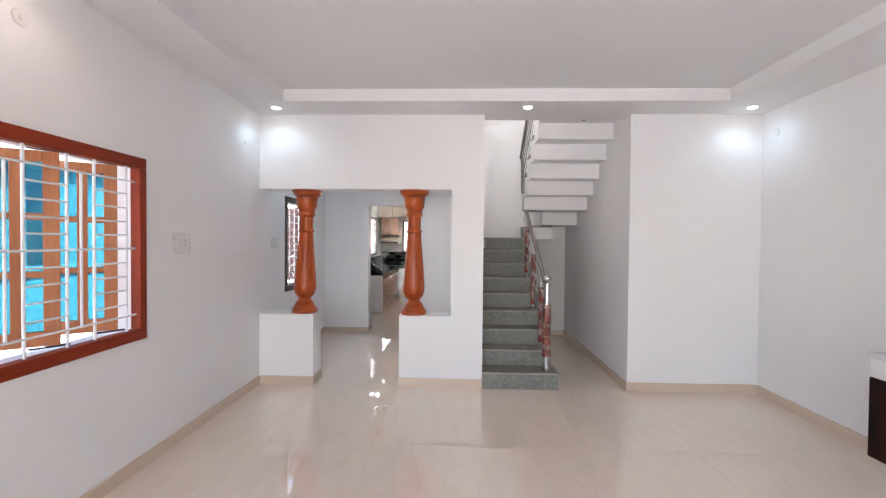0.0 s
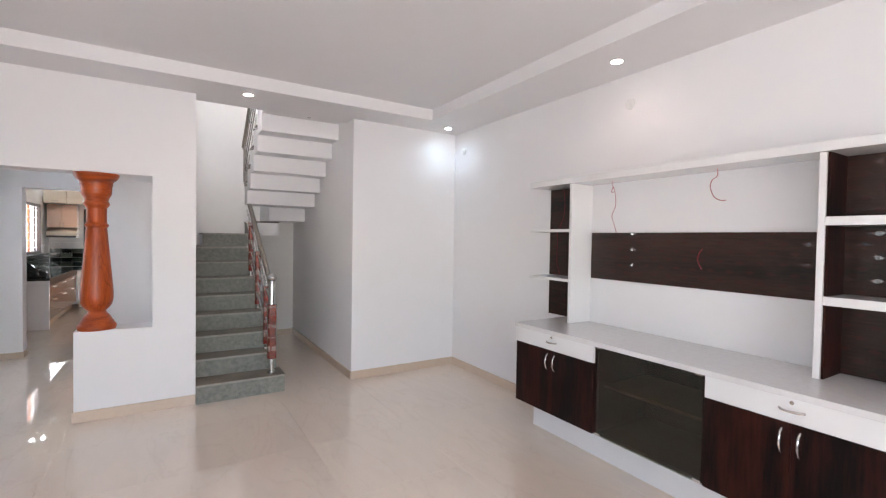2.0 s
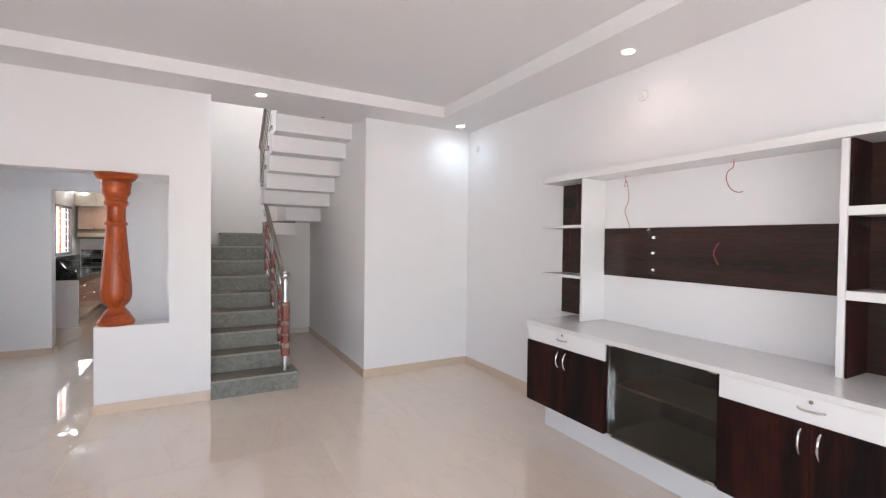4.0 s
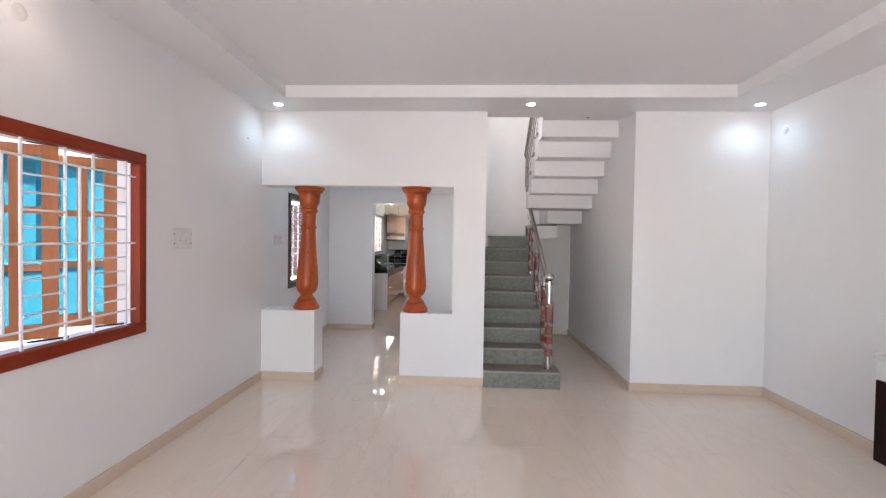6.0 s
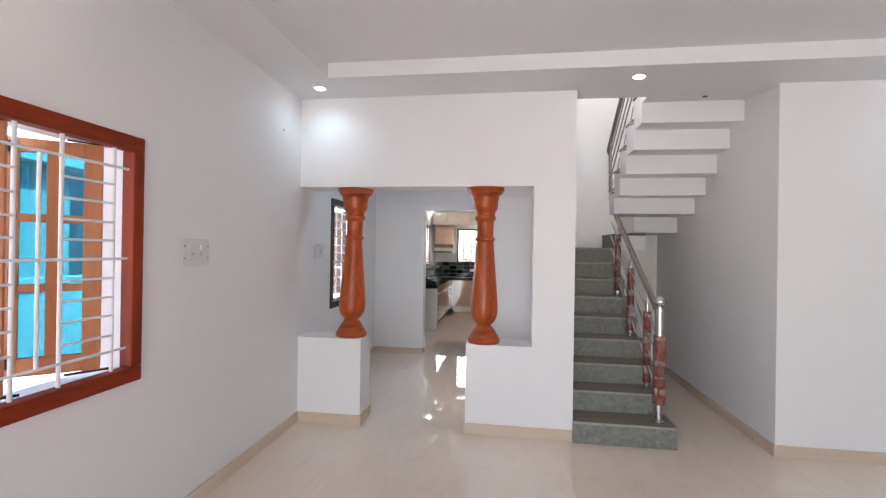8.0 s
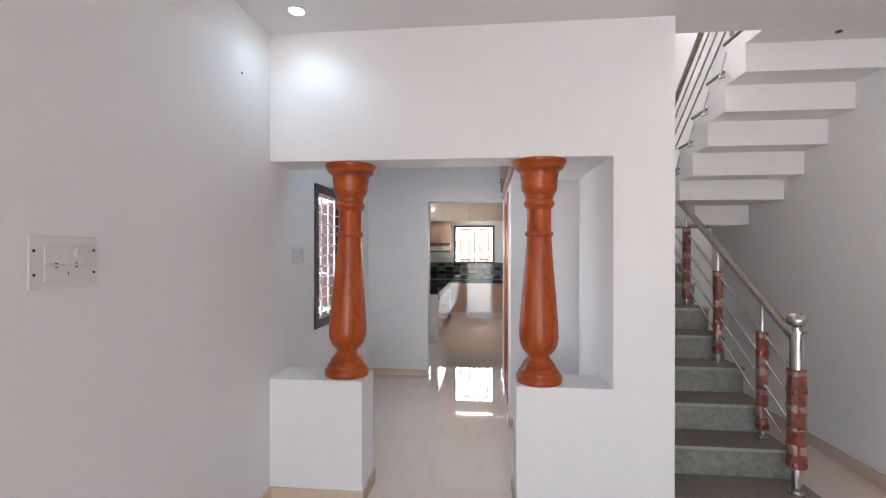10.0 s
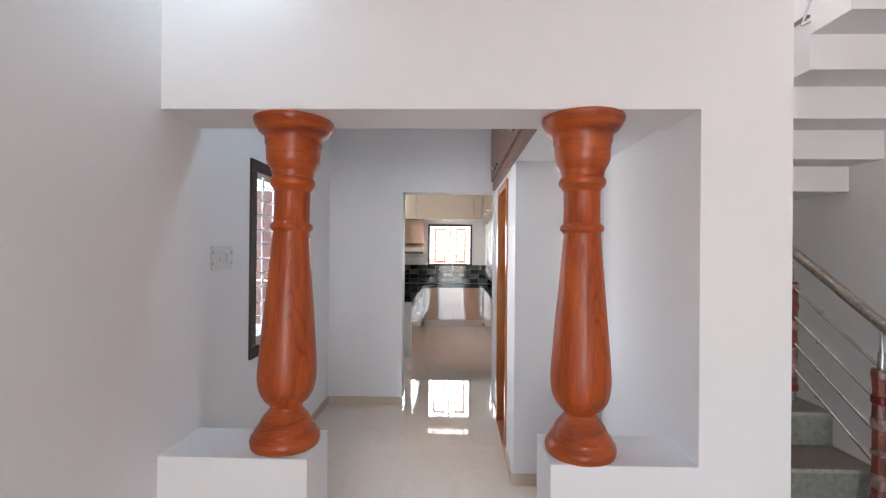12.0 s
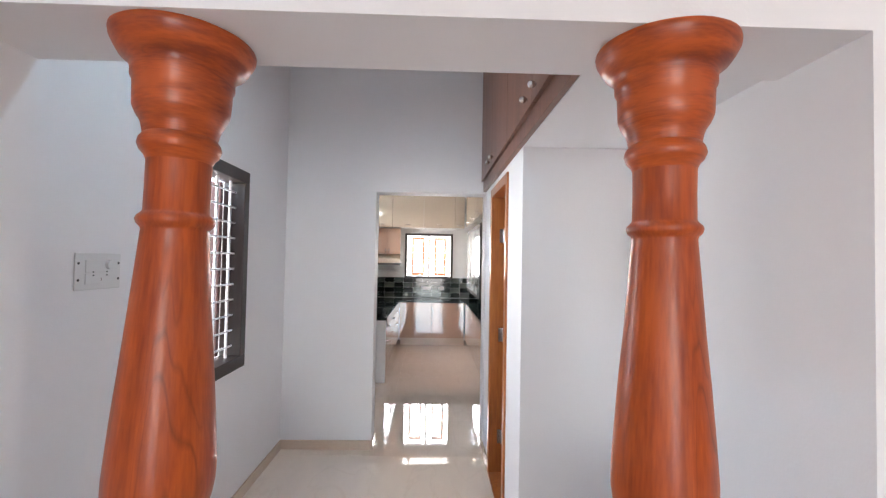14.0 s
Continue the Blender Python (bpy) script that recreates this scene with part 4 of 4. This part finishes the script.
downlight(-1.87, 4.444, False, 1.15)
downlight(0.63, 4.444, True, 0.7)
downlight(2.785, 4.444, False, 1.05)
downlight(2.735, 2.11, True, 0.6)
downlight(-1.87, 2.05, True, 0.85)

# ---- switch boards and wall discs ----


def switch_board(x, y0, y1, z0, z1, label):
    s = thing("switch_board", (x, (y0 + y1) / 2, (z0 + z1) / 2), label, "switch")
    w, h = (y1 - y0) / 2, (z1 - z0) / 2
    bpart("plate", (0, 0.006, -w, w, -h, h), M_PLASTIC, s, bev=0.003)
    bpart("module", (0.0061, 0.010, -w * 0.62, w * 0.62, -h * 0.05, h * 0.62), M_PLASTIC, s, bev=0.002)
    bpart("module", (0.0061, 0.010, -w * 0.62, w * 0.05, -h * 0.7, -h * 0.1), M_PLASTIC, s, bev=0.002)
    bm = bmesh.new()
    cyl(bm, (0.008, w * 0.35, h * 0.35), (0.022, w * 0.35, h * 0.35), 0.017, 18)
    part("dial", bm, M_PLASTIC, s, smooth=True)
    for yy in (-w * 0.88, w * 0.88):
        for zz in (-h * 0.45, h * 0.45):
            bm = bmesh.new()
            cyl(bm, (0.005, yy, zz), (0.0075, yy, zz), 0.0045, 10)
            part("screw_hole", bm, M_BLACK, s)
    for yy in (-w * 0.3, w * 0.3):
        for q in (-0.006, 0.006):
            bpart("slot", (0.0095, 0.0105, yy - 0.004, yy + 0.004, -h * 0.12 + q - 0.002, -h * 0.12 + q + 0.002), M_BLACK, s)
    bm = bmesh.new()
    lathe(bm, [(0.009, 0.0), (0.011, 0.001), (0.009, 0.002), (0.007, 0.001)], 16)
    o = part("indicator", bm, M_TAPE, s, "red ring")
    o.rotation_euler = (0, radians(90), 0)
    o.location = (0.0065, 0.0, -h * 0.45)


switch_board(LX, 3.25, 3.476, 1.425, 1.585, "white switch board with open screw holes on the wall")
switch_board(DX, 5.29, 5.51, 1.43, 1.56, "white switch board on the dining wall")


def wall_disc(x, y, z, side, label):
    bm = bmesh.new()
    lathe(bm, [(0.0, 0.0), (0.042, 0.0), (0.042, 0.004), (0.036, 0.007), (0.012, 0.007), (0.010, 0.010), (0.001, 0.010)][1:], 24)
    ob = part("wall_disc", bm, M_PLASTIC, smooth=True)
    ob.rotation_euler = (0, radians(90 * side), 0)
    ob.location = (x, y, z)
    tagged(ob, label, "cover plate", "round blank plates")


wall_disc(LX, 2.12, 2.595, 1, "round white blank cover plate high on the wall")
wall_disc(RX, 2.222, 2.633, -1, "round white blank cover plate high on the wall")
wall_disc(RX, 4.483, 2.627, -1, "round white blank cover plate high on the wall")
bm = bmesh.new()
cyl(bm, (0, 0, 0), (0.003, 0, 0), 0.007, 10)
ob = part("wall_plug", bm, M_BLACK, loc=(LX, 4.381, 2.50))
tagged(ob, "small dark hole plug in the white wall", "plug")
bm = bmesh.new()
cyl(bm, (0, 0, 0), (0, 0, -0.004), 0.02, 14)
ob = part("ceiling_hole_cap", bm, M_BLACK, loc=(1.35, 5.08, 2.904))
tagged(ob, "small dark conduit cap under the stair slab", "cap")

# ---- dining ----


def dining_window():
    oy, oz = (DWY0 + DWY1) / 2, DWZ0
    w = thing("window_2", (DX, oy, oz), "dark brown wooden window with white bars", "window")
    w["kind"] = "structure"
    y0, y1, z1, fw = DWY0 - oy, DWY1 - oy, DWZ1 - oz, 0.075
    for dims in ((-0.12, 0.015, y0, y1, 0, fw), (-0.12, 0.015, y0, y1, z1 - fw, z1), (-0.12, 0.015, y0, y0 + fw, fw + 0.0005, z1 - fw - 0.0005),
                 (-0.12, 0.015, y1 - fw, y1, fw + 0.0005, z1 - fw - 0.0005)):
        bpart("window_frame", dims, M_DARKFRAME, w, bev=0.005)
    for k in range(5):
        y = y0 + fw + 0.06 + k * (y1 - y0 - 2 * fw - 0.12) / 4
        bm = bmesh.new()
        cyl(bm, (-0.05, y, fw - 0.01), (-0.05, y, z1 - fw + 0.01), 0.0085)
        part("upright_bar", bm, M_BARS, w, smooth=True)
    for k in range(11):
        z = 0.14 + k * (z1 - 0.28) / 10
        bm = bmesh.new()
        cyl(bm, (-0.044, y0 + fw - 0.01, z), (-0.044, y1 - fw + 0.01, z), 0.006)
        part("cross_bar", bm, M_BARS, w, smooth=True)
    for y in (y0 + 0.24, y1 - 0.16):
        lf = bpart("shutter", (-0.50, -0.44, y - 0.017, y + 0.017, 0.09, z1 - 0.09), M_DARKRED, w, "red-brown shutter standing open", bev=0.003)
        bm = bmesh.new()
        box(bm, -0.16, -0.09, y - 0.017, y + 0.017, 0.09, z1 - 0.09, 0.003)
        for z in (0.09, 0.44, 0.77, z1 - 0.16):
            box(bm, -0.44, -0.16, y - 0.015, y + 0.015, z, z + 0.06, 0.002)
        part("shutter_frame", bm, M_DARKRED, lf)
        for z in (0.15, 0.50, 0.83):
            bpart("panel", (-0.44, -0.16, y - 0.006, y + 0.006, z, z + 0.28), M_DARKRED, lf)


dining_window()


def loft_cabinet():
    c = thing("loft_cabinet", (AX, 6.2, 2.14), "brown wood laminate loft cabinet above the doorway", "cabinet")
    oy = 6.2
    y0, y1 = FB + 0.002 - oy, KY - 0.002 - oy
    bpart("bottom_rail", (-0.028, -0.002, y0, y1, 0.0, 0.085), M_LOFT, c, bev=0.002)
    n = 4
    for k in range(n):
        a = y0 + (y1 - y0) * k / n
        b = y0 + (y1 - y0) * (k + 1) / n
        d = bpart("door", (-0.045, -0.004, a + 0.0015, b - 0.0015, 0.087, 1.04), M_LOFT, c, bev=0.002)
        ky = (b - 0.085) if k % 2 == 0 else (a + 0.085)
        bm = bmesh.new()
        cyl(bm, (-0.045, ky, 0.13), (-0.058, ky, 0.13), 0.007, 12)
        ball(bm, (-0.066, ky, 0.13), 0.017, 0.9)
        part("knob", bm, M_STEEL, d, "round steel knob", smooth=True)


loft_cabinet()


def side_door():
    d = thing("door_1", (AX, (DY0 + DY1) / 2, 0), "orange teak door standing open in its frame", "door")
    d["kind"] = "structure"
    oy = (DY0 + DY1) / 2
    y0, y1 = DY0 - oy, DY1 - oy
    for dims in ((-0.012, 0.11, y0 + 0.001, y0 + 0.06, 0, 2.098), (-0.012, 0.11, y1 - 0.06, y1 - 0.001, 0, 2.098), (-0.012, 0.11, y0 + 0.0605, y1 - 0.0605, 2.035, 2.098)):
        bpart("door_frame", dims, M_DOOR, d, bev=0.004)
    bpart("threshold", (-0.012, 0.11, y0 + 0.0605, y1 - 0.0605, 0.0, 0.018), M_DOOR, d, bev=0.003)
    a, b = y0 + 0.06, y1 - 0.06
    leaf = bpart("door_leaf", (0.085, 0.085 + 0.40, b - 0.050, b - 0.014, 0.02, 2.025), M_DOOR, d, bev=0.003)
    for z in (0.28, 1.02, 1.75):
        bm = bmesh.new()
        box(bm, 0.050, 0.098, b - 0.013, b - 0.006, z - 0.05, z + 0.05, 0.001)
        cyl(bm, (0.082, b - 0.018, z - 0.052), (0.082, b - 0.018, z + 0.052), 0.007, 10)
        part("hinge", bm, M_STEEL, d, "steel butt hinge")


side_door()
wall_room = struct("wall_side_room", [(ARX - 0.005, ARX - 0.001, 6.11, KY, 0, 2.135)], M_WALL, "white wall of the side room")

# ---- kitchen ----
CT = 0.83
FYK = 12.0


def gloss_cabinet(name, dims, fronts, axis, label, m=M_PEACH, handles=True):
    """A carcass with gloss fronts; axis 1 faces the camera's way, axis 0 faces +x or -x."""
    x0, x1, y0, y1, z0, z1 = dims
    c = thing(name, ((x0 + x1) / 2, (y0 + y1) / 2, z0), label, "cabinet", "kitchen cabinets")
    o = Vector(c.location)

    def bp(nm, a, mt, bev=0.0, par=c, lab=""):
        return bpart(nm, (a[0] - o.x, a[1] - o.x, a[2] - o.y, a[3] - o.y, a[4] - o.z, a[5] - o.z), mt, par, lab, bev)
    bp("body", dims, m)
    for f in fronts:
        if axis == "y":
            d = bp("door", (f[0], f[1], y0 - 0.019, y0 - 0.001, f[2], f[3]), m, 0.0015)
            if handles:
                bow_handle(d, ((f[0] + f[1]) / 2 - o.x if len(f) < 5 else f[4] - o.x, y0 - 0.019 - o.y, (f[3] - 0.05 if z0 < 1 else f[2] + 0.05) - o.z), 0.09, 0 if len(f) < 6 else 2, (0, -1, 0))
        elif axis == "+x":
            d = bp("door", (x1 + 0.001, x1 + 0.019, f[0], f[1], f[2], f[3]), m, 0.0015)
            bow_handle(d, (x1 + 0.019 - o.x, (f[0] + f[1]) / 2 - o.y, f[3] - 0.045 - o.z), 0.14, 1, (1, 0, 0))
        else:
            d = bp("door", (x0 - 0.019, x0 - 0.001, f[0], f[1], f[2], f[3]), m, 0.0015)
            if handles:
                bow_handle(d, (x0 - 0.019 - o.x, (f[0] + f[1]) / 2 - o.y, (f[2] + 0.05) - o.z), 0.09, 1, (-1, 0, 0))
    return c


LFX = -1.64
for a, e in ((9.50, 10.32), (10.32, 11.14), (11.14, FYK - 0.02)):
    gloss_cabinet("kitchen_base_cabinet", (KL + 0.002, LFX - 0.02, a + 0.001, e - 0.001, 0.14, CT - 0.04), [(a + 0.003, e - 0.003, 0.142, 0.49), (a + 0.003, e - 0.003, 0.494, CT - 0.128)],
                  "+x", "peach gloss base cabinet under black worktop")
for a, e in ((LFX + 0.002, -1.04), (-1.04, -0.45)):
    gloss_cabinet("kitchen_base_cabinet", (a + 0.001, e - 0.001, FYK, EY - 0.01, 0.14, CT - 0.04), [(a + 0.002, e - 0.002, 0.142, CT - 0.045)], "y",
                  "peach gloss base cabinet under black worktop", handles=False)
for a, e in ((8.6, 9.7), (9.7, 10.8), (10.8, 11.9)):
    gloss_cabinet("kitchen_base_cabinet", (-0.42, KR - 0.01, a + 0.001, e - 0.001, 0.14, CT - 0.04), [(a + 0.003, e - 0.003, 0.142, CT - 0.045)], "-x",
                  "peach gloss base cabinet by the side wall", handles=False)
for dims in ((LFX + 0.02, -0.44, FYK + 0.06, EY - 0.02), (KL + 0.002, LFX - 0.08, 9.52, FYK), (-0.36, KR - 0.01, 8.62, EY - 0.02)):
    bm = bmesh.new()
    box(bm, *dims, 0.0, 0.1395)
    tagged(part("kitchen_plinth", bm, M_SKIRT), "cream tiled plinth under the kitchen cabinets", "plinth")
bm = bmesh.new()
box(bm, KL + 0.001, LFX + 0.005, 9.45, 9.499, 0.0, CT - 0.041, 0.003)
tagged(part("end_panel", bm, M_WALL), "white plastered end of the kitchen counter", "panel")
bm = bmesh.new()
box(bm, KL + 0.001, LFX + 0.02, 9.43, FYK - 0.03, CT - 0.04, CT, 0.003)
box(bm, LFX - 0.019, LFX + 0.012, 9.50, FYK - 0.02, CT - 0.125, CT - 0.0405)
box(bm, KL + 0.001, -0.46, FYK - 0.03, EY - 0.003, CT - 0.04, CT, 0.003)
box(bm, -0.46, KR - 0.003, 8.58, EY - 0.003, CT - 0.04, CT, 0.003)
tagged(part("kitchen_worktop", bm, M_BGRAN), "black polished granite worktop round the kitchen", "worktop")
gloss_cabinet("wall_cabinet", (-2.15, -1.66, 12.22, EY - 0.005, 1.68, 2.165), [(-2.148, -1.907, 1.682, 2.163, -1.935, 1), (-1.903, -1.662, 1.682, 2.163, -1.875, 1)], "y",
              "peach gloss wall cabinet over the hood")
hood = thing("cooker_hood", (-1.905, 12.36, 1.47), "cream cooker hood with a dark lower edge", "cooker hood")
bm = bmesh.new()
prism(bm, [(-0.22, 0.04), (-0.22, 0.12), (-0.02, 0.208), (0.21, 0.208), (0.21, 0.04)], 0, -0.245, 0.245)
part("shell", bm, M_CREAM, hood)
bpart("filter", (-0.245, 0.245, -0.23, 0.21, 0.0, 0.039), M_BLACK, hood, "dark filter edge", 0.003)
xs = [KL + 0.002, -1.806, -1.223, -0.64, -0.46]
for a, e in zip(xs, xs[1:]):
    gloss_cabinet("overhead_cabinet", (a + 0.002, e - 0.002, 12.05, EY - 0.005, 2.175, 2.88), [(a + 0.003, e - 0.003, 2.177, 2.878)], "y", "cream gloss overhead cabinet under the ceiling", M_CREAM)
for a, e in ((8.6, 9.4), (9.4, 10.2), (10.2, 11.0), (11.0, 11.8)):
    gloss_cabinet("overhead_cabinet", (-0.43, KR - 0.005, a + 0.002, e - 0.002, 2.175, 2.88), [(a + 0.003, e - 0.003, 2.177, 2.878)], "-x", "cream gloss overhead cabinet under the ceiling", M_CREAM)
for a, e in ((9.9, 10.6), (10.6, 11.3), (11.3, 12.0)):
    c = thing("glass_wall_cabinet", (-0.15, (a + e) / 2, 1.03), "dark framed wall cabinet with frosted glass door", "cabinet", "kitchen glass cabinets")
    h = (e - a) / 2 - 0.002
    bpart("body", (-0.23, 0.265, -h, h, 0, 1.07), M_CREAM, c)
    d = bpart("door", (-0.252, -0.231, -h, h, 0, 1.07), M_DARKFRAME, c, "dark door frame", bev=0.002)
    bpart("pane", (-0.256, -0.2521, -h + 0.05, h - 0.05, 0.05, 1.02), M_FROST, d, "frosted glass")
    bow_handle(d, (-0.256, -h + 0.06, 0.25), 0.16, 2, (-1, 0, 0))


def kitchen_window(name, ox, oy, oz, wid, hgt, turn, label):
    w = thing(name, (ox, oy, oz), label, "window")
    w["kind"] = "structure"
    w.rotation_euler = (0, 0, radians(turn))
    f = 0.045
    for d in ((-wid / 2, wid / 2, -0.02, 0.10, 0, f), (-wid / 2, wid / 2, -0.02, 0.10, hgt - f, hgt), (-wid / 2, -wid / 2 + f, -0.02, 0.10, f, hgt - f),
              (wid / 2 - f, wid / 2, -0.02, 0.10, f, hgt - f)):
        bpart("window_frame", d, M_DARKFRAME, w, bev=0.003)
    bpart("mullion", (-0.018, 0.018, 0.03, 0.08, f, hgt - f), M_LEAF, w, bev=0.002)
    for x0, x1 in ((-wid * 0.36, -wid * 0.10), (wid * 0.12, wid * 0.36)):
        leaf = bpart("shutter", (x0, x0 + 0.035, 0.20, 0.235, 0.05, hgt - 0.07), M_LEAF, w, "brown framed casement standing open", bev=0.002)
        bm = bmesh.new()
        box(bm, x1 - 0.035, x1, 0.20, 0.235, 0.05, hgt - 0.07, 0.002)
        box(bm, x0 + 0.0355, x1 - 0.0355, 0.20, 0.235, 0.05, 0.10, 0.002)
        box(bm, x0 + 0.0355, x1 - 0.0355, 0.20, 0.235, hgt - 0.12, hgt - 0.07, 0.002)
        part("shutter_frame", bm, M_LEAF, leaf)
    for k in range(5):
        x = -wid / 2 + f + (k + 0.5) * (wid - 2 * f) / 5
        bm = bmesh.new()
        cyl(bm, (x, 0.02, f - 0.01), (x, 0.02, hgt - f + 0.01), 0.006, 8)
        part("upright_bar", bm, M_BARS, w)
    for k in range(6):
        z = f + (k + 0.5) * (hgt - 2 * f) / 6
        bm = bmesh.new()
        cyl(bm, (-wid / 2 + f - 0.01, 0.024, z), (wid / 2 - f + 0.01, 0.024, z), 0.005, 8)
        part("cross_bar", bm, M_BARS, w)


kitchen_window("window_3", (KW[0] + KW[1]) / 2, EY, KW[2], KW[1] - KW[0], KW[3] - KW[2], 0, "dark framed kitchen window over the worktop")


kitchen_window("window_4", KL, (SW[0] + SW[1]) / 2, SW[2], SW[1] - SW[0], SW[3] - SW[2], 90, "dark brown framed kitchen side window over the worktop")


def socket(x, w):
    s = thing("socket", (x, EY - 0.012, 1.02), "white double socket on the dark splashback tiles", "socket", "splashback sockets")
    bpart("plate", (-w / 2, w / 2, -0.008, 0.0, -0.035, 0.035), M_PLASTIC, s, bev=0.003)
    for k in (-0.22, 0.22):
        bpart("rocker", (k * w - 0.018, k * w + 0.018, -0.011, -0.0081, -0.02, 0.02), M_PLASTIC, s, bev=0.001)


socket(-1.16, 0.19)
socket(-0.87, 0.12)
sink = thing("worktop_ledge", (-1.83, 9.62, CT), "black curved stone ledge end on the worktop", "splash guard")
bm = bmesh.new()
pts = [(-0.34, 0.0), (0.15, 0.0), (0.155, 0.06), (0.13, 0.10), (0.06, 0.115), (0.0, 0.15), (-0.05, 0.22), (-0.11, 0.27), (-0.34, 0.28)]
prism(bm, pts, 1, -0.01, 0.012)
part("slab", bm, M_BGRAN, sink)
rail = thing("utensil_rail", (-1.905, EY - 0.03, 1.36), "white hook rail over the splashback", "hook rail")
bm = bmesh.new()
cyl(bm, (-0.23, 0.0, 0), (0.23, 0.0, 0), 0.008)
part("rod", bm, M_BARS, rail, smooth=True)
for k in range(4):
    bm = bmesh.new()
    pts = [(-0.2 + k * 0.13 + 0.03 * math.cos(a), -0.01, -0.03 + 0.03 * math.sin(a)) for a in [radians(90 + q * 22) for q in range(12)]]
    tube(bm, [Vector(p) for p in pts], 0.006, 6)
    part("hook", bm, M_BARS, rail, smooth=True)

# added unseen lamp to brighten the dining room, hidden above the lintel
downlight(-1.28, 5.5, False, 6.5, 3.19, 170)


def wall_bulb(x, y, z):
    """A bare bulb in an angled holder high on the kitchen wall."""
    b = thing("wall_bulb", (x, y, z), "lit white bulb in an angled holder on the kitchen wall", "lamp")
    bm = bmesh.new()
    cyl(bm, (0, 0, 0), (0.012, 0, 0), 0.040, 24)
    part("base_plate", bm, M_PLASTIC, b, smooth=True)
    bm = bmesh.new()
    cyl(bm, (0.010, 0, 0), (0.055, 0, -0.012), 0.019, 18, 0.021)
    part("holder", bm, M_PLASTIC, b, smooth=True)
    bm = bmesh.new()
    ball(bm, (0.088, 0, -0.020), 0.034)
    part("bulb", bm, M_COOL, b, "glowing bulb", smooth=True)
    data = bpy.data.lights.new("bulb_light", "POINT")
    data.energy, data.shadow_soft_size, data.color = 4.0, 0.036, (0.92, 0.97, 1.0)
    lamp = new("bulb_light", data)
    lamp.location = (x + 0.088, y, z - 0.020)


wall_bulb(KL, 11.5, 2.50)

# ---- neighbours seen through the windows ----


def neighbour(name, x0, x1, y0, y1, h, label, m, win=True):
    n = thing(name, ((x0 + x1) / 2, (y0 + y1) / 2, -0.30), label, "building")
    o = Vector(n.location)
    bpart("wall", (x0 - o.x, x1 - o.x, y0 - o.y, y1 - o.y, 0, h), m, n)
    bpart("roof", (x0 - 0.25 - o.x, x1 + 0.25 - o.x, y0 - 0.25 - o.y, y1 + 0.25 - o.y, h + 0.001, h + 0.14), M_OUTWALL, n, "pale flat roof slab")
    if win:
        for k in range(3):
            yy = y0 + (y1 - y0) * (0.2 + 0.3 * k) - o.y
            w = bpart("window", (x1 + 0.002 - o.x, x1 + 0.05 - o.x, yy - 0.45, yy + 0.45, 0.9, 2.1), M_OUTWALL, n, "pale window surround")
            bpart("pane", (x1 + 0.051 - o.x, x1 + 0.06 - o.x, yy - 0.38, yy + 0.38, 0.97, 2.03), M_OUTGREY, w)


neighbour("neighbour_house", -14.0, -8.0, 8.5, 18.0, 3.3, "pale rendered neighbouring house with a flat roof", M_OUTGREY)
neighbour("neighbour_house", -11.0, -6.5, -2.0, 6.5, 2.9, "low pale neighbouring house with a flat roof", M_OUTGREY)
bm = bmesh.new()
box(bm, -4.6, -4.45, -8, 22, -0.30, 1.15)
box(bm, -4.64, -4.41, -8, 22, 1.151, 1.23)
tagged(part("compound_wall", bm, M_OUTWALL), "pale rendered compound wall beside the house", "wall")

# ---- floor tiles, splashback tiles ----
floor = struct("floor", [(LX - 0.2, RX + 0.2, BY - 0.2, EY + 0.2, -0.0115, -0.0015)], M_GROUT, "cream polished vitrified tile floor")


def floor_tiles():
    size, gap = 0.80, 0.0012
    bm = bmesh.new()
    h = size / 2 - gap / 2
    box(bm, -h, h, -h, h, -0.0014, 0.0)
    first = part("tile", bm, M_TILE, floor)
    x0, y0 = -2.27, -4.65
    n = 0
    for i in range(7):
        for j in range(22):
            if n == 0:
                ob = first
            else:
                ob = first.copy()
                scene.collection.objects.link(ob)
            ob.location = (x0 + size * (i + 0.5), y0 + size * (j + 0.5), 0.0)
            n += 1


def splash_tiles():
    w, h, g = 0.185, 0.098, 0.003
    bm = bmesh.new()
    box(bm, -w / 2 + g / 2, w / 2 - g / 2, -0.008, 0.0, -h / 2 + g / 2, h / 2 - g / 2)
    first = part("tile", bm, M_TILEG, wall_kitchen_back)
    bm = bmesh.new()
    box(bm, -w / 2 + g / 2, w / 2 - g / 2, -0.008, 0.0, -h / 2 + g / 2, h / 2 - g / 2)
    second = part("tile", bm, M_TILEL, wall_kitchen_back)
    n = 0
    for r in range(4):
        for c in range(13):
            dark = (r + c) % 2 == 0 or random.random() < 0.3
            src = first if dark else second
            ob = src.copy()
            scene.collection.objects.link(ob)
            ob.location = (-2.165 + w * c + w / 2, EY - 0.001, CT + 0.005 + h * (r + 0.5))
            n += 1
    # the same tiles along the side wall, three courses high
    for r in range(3):
        for c in range(16):
            ob = (first if (r + c) % 2 == 0 or random.random() < 0.5 else second).copy()
            scene.collection.objects.link(ob)
            ob.parent = wall_kitchen_left
            ob.rotation_euler = (0, 0, radians(90))
            ob.location = (KL + 0.001, EY - 0.02 - w * (c + 0.5), CT + 0.005 + h * (r + 0.5))
    bpy.data.objects.remove(first)
    bpy.data.objects.remove(second)


floor_tiles()
splash_tiles()
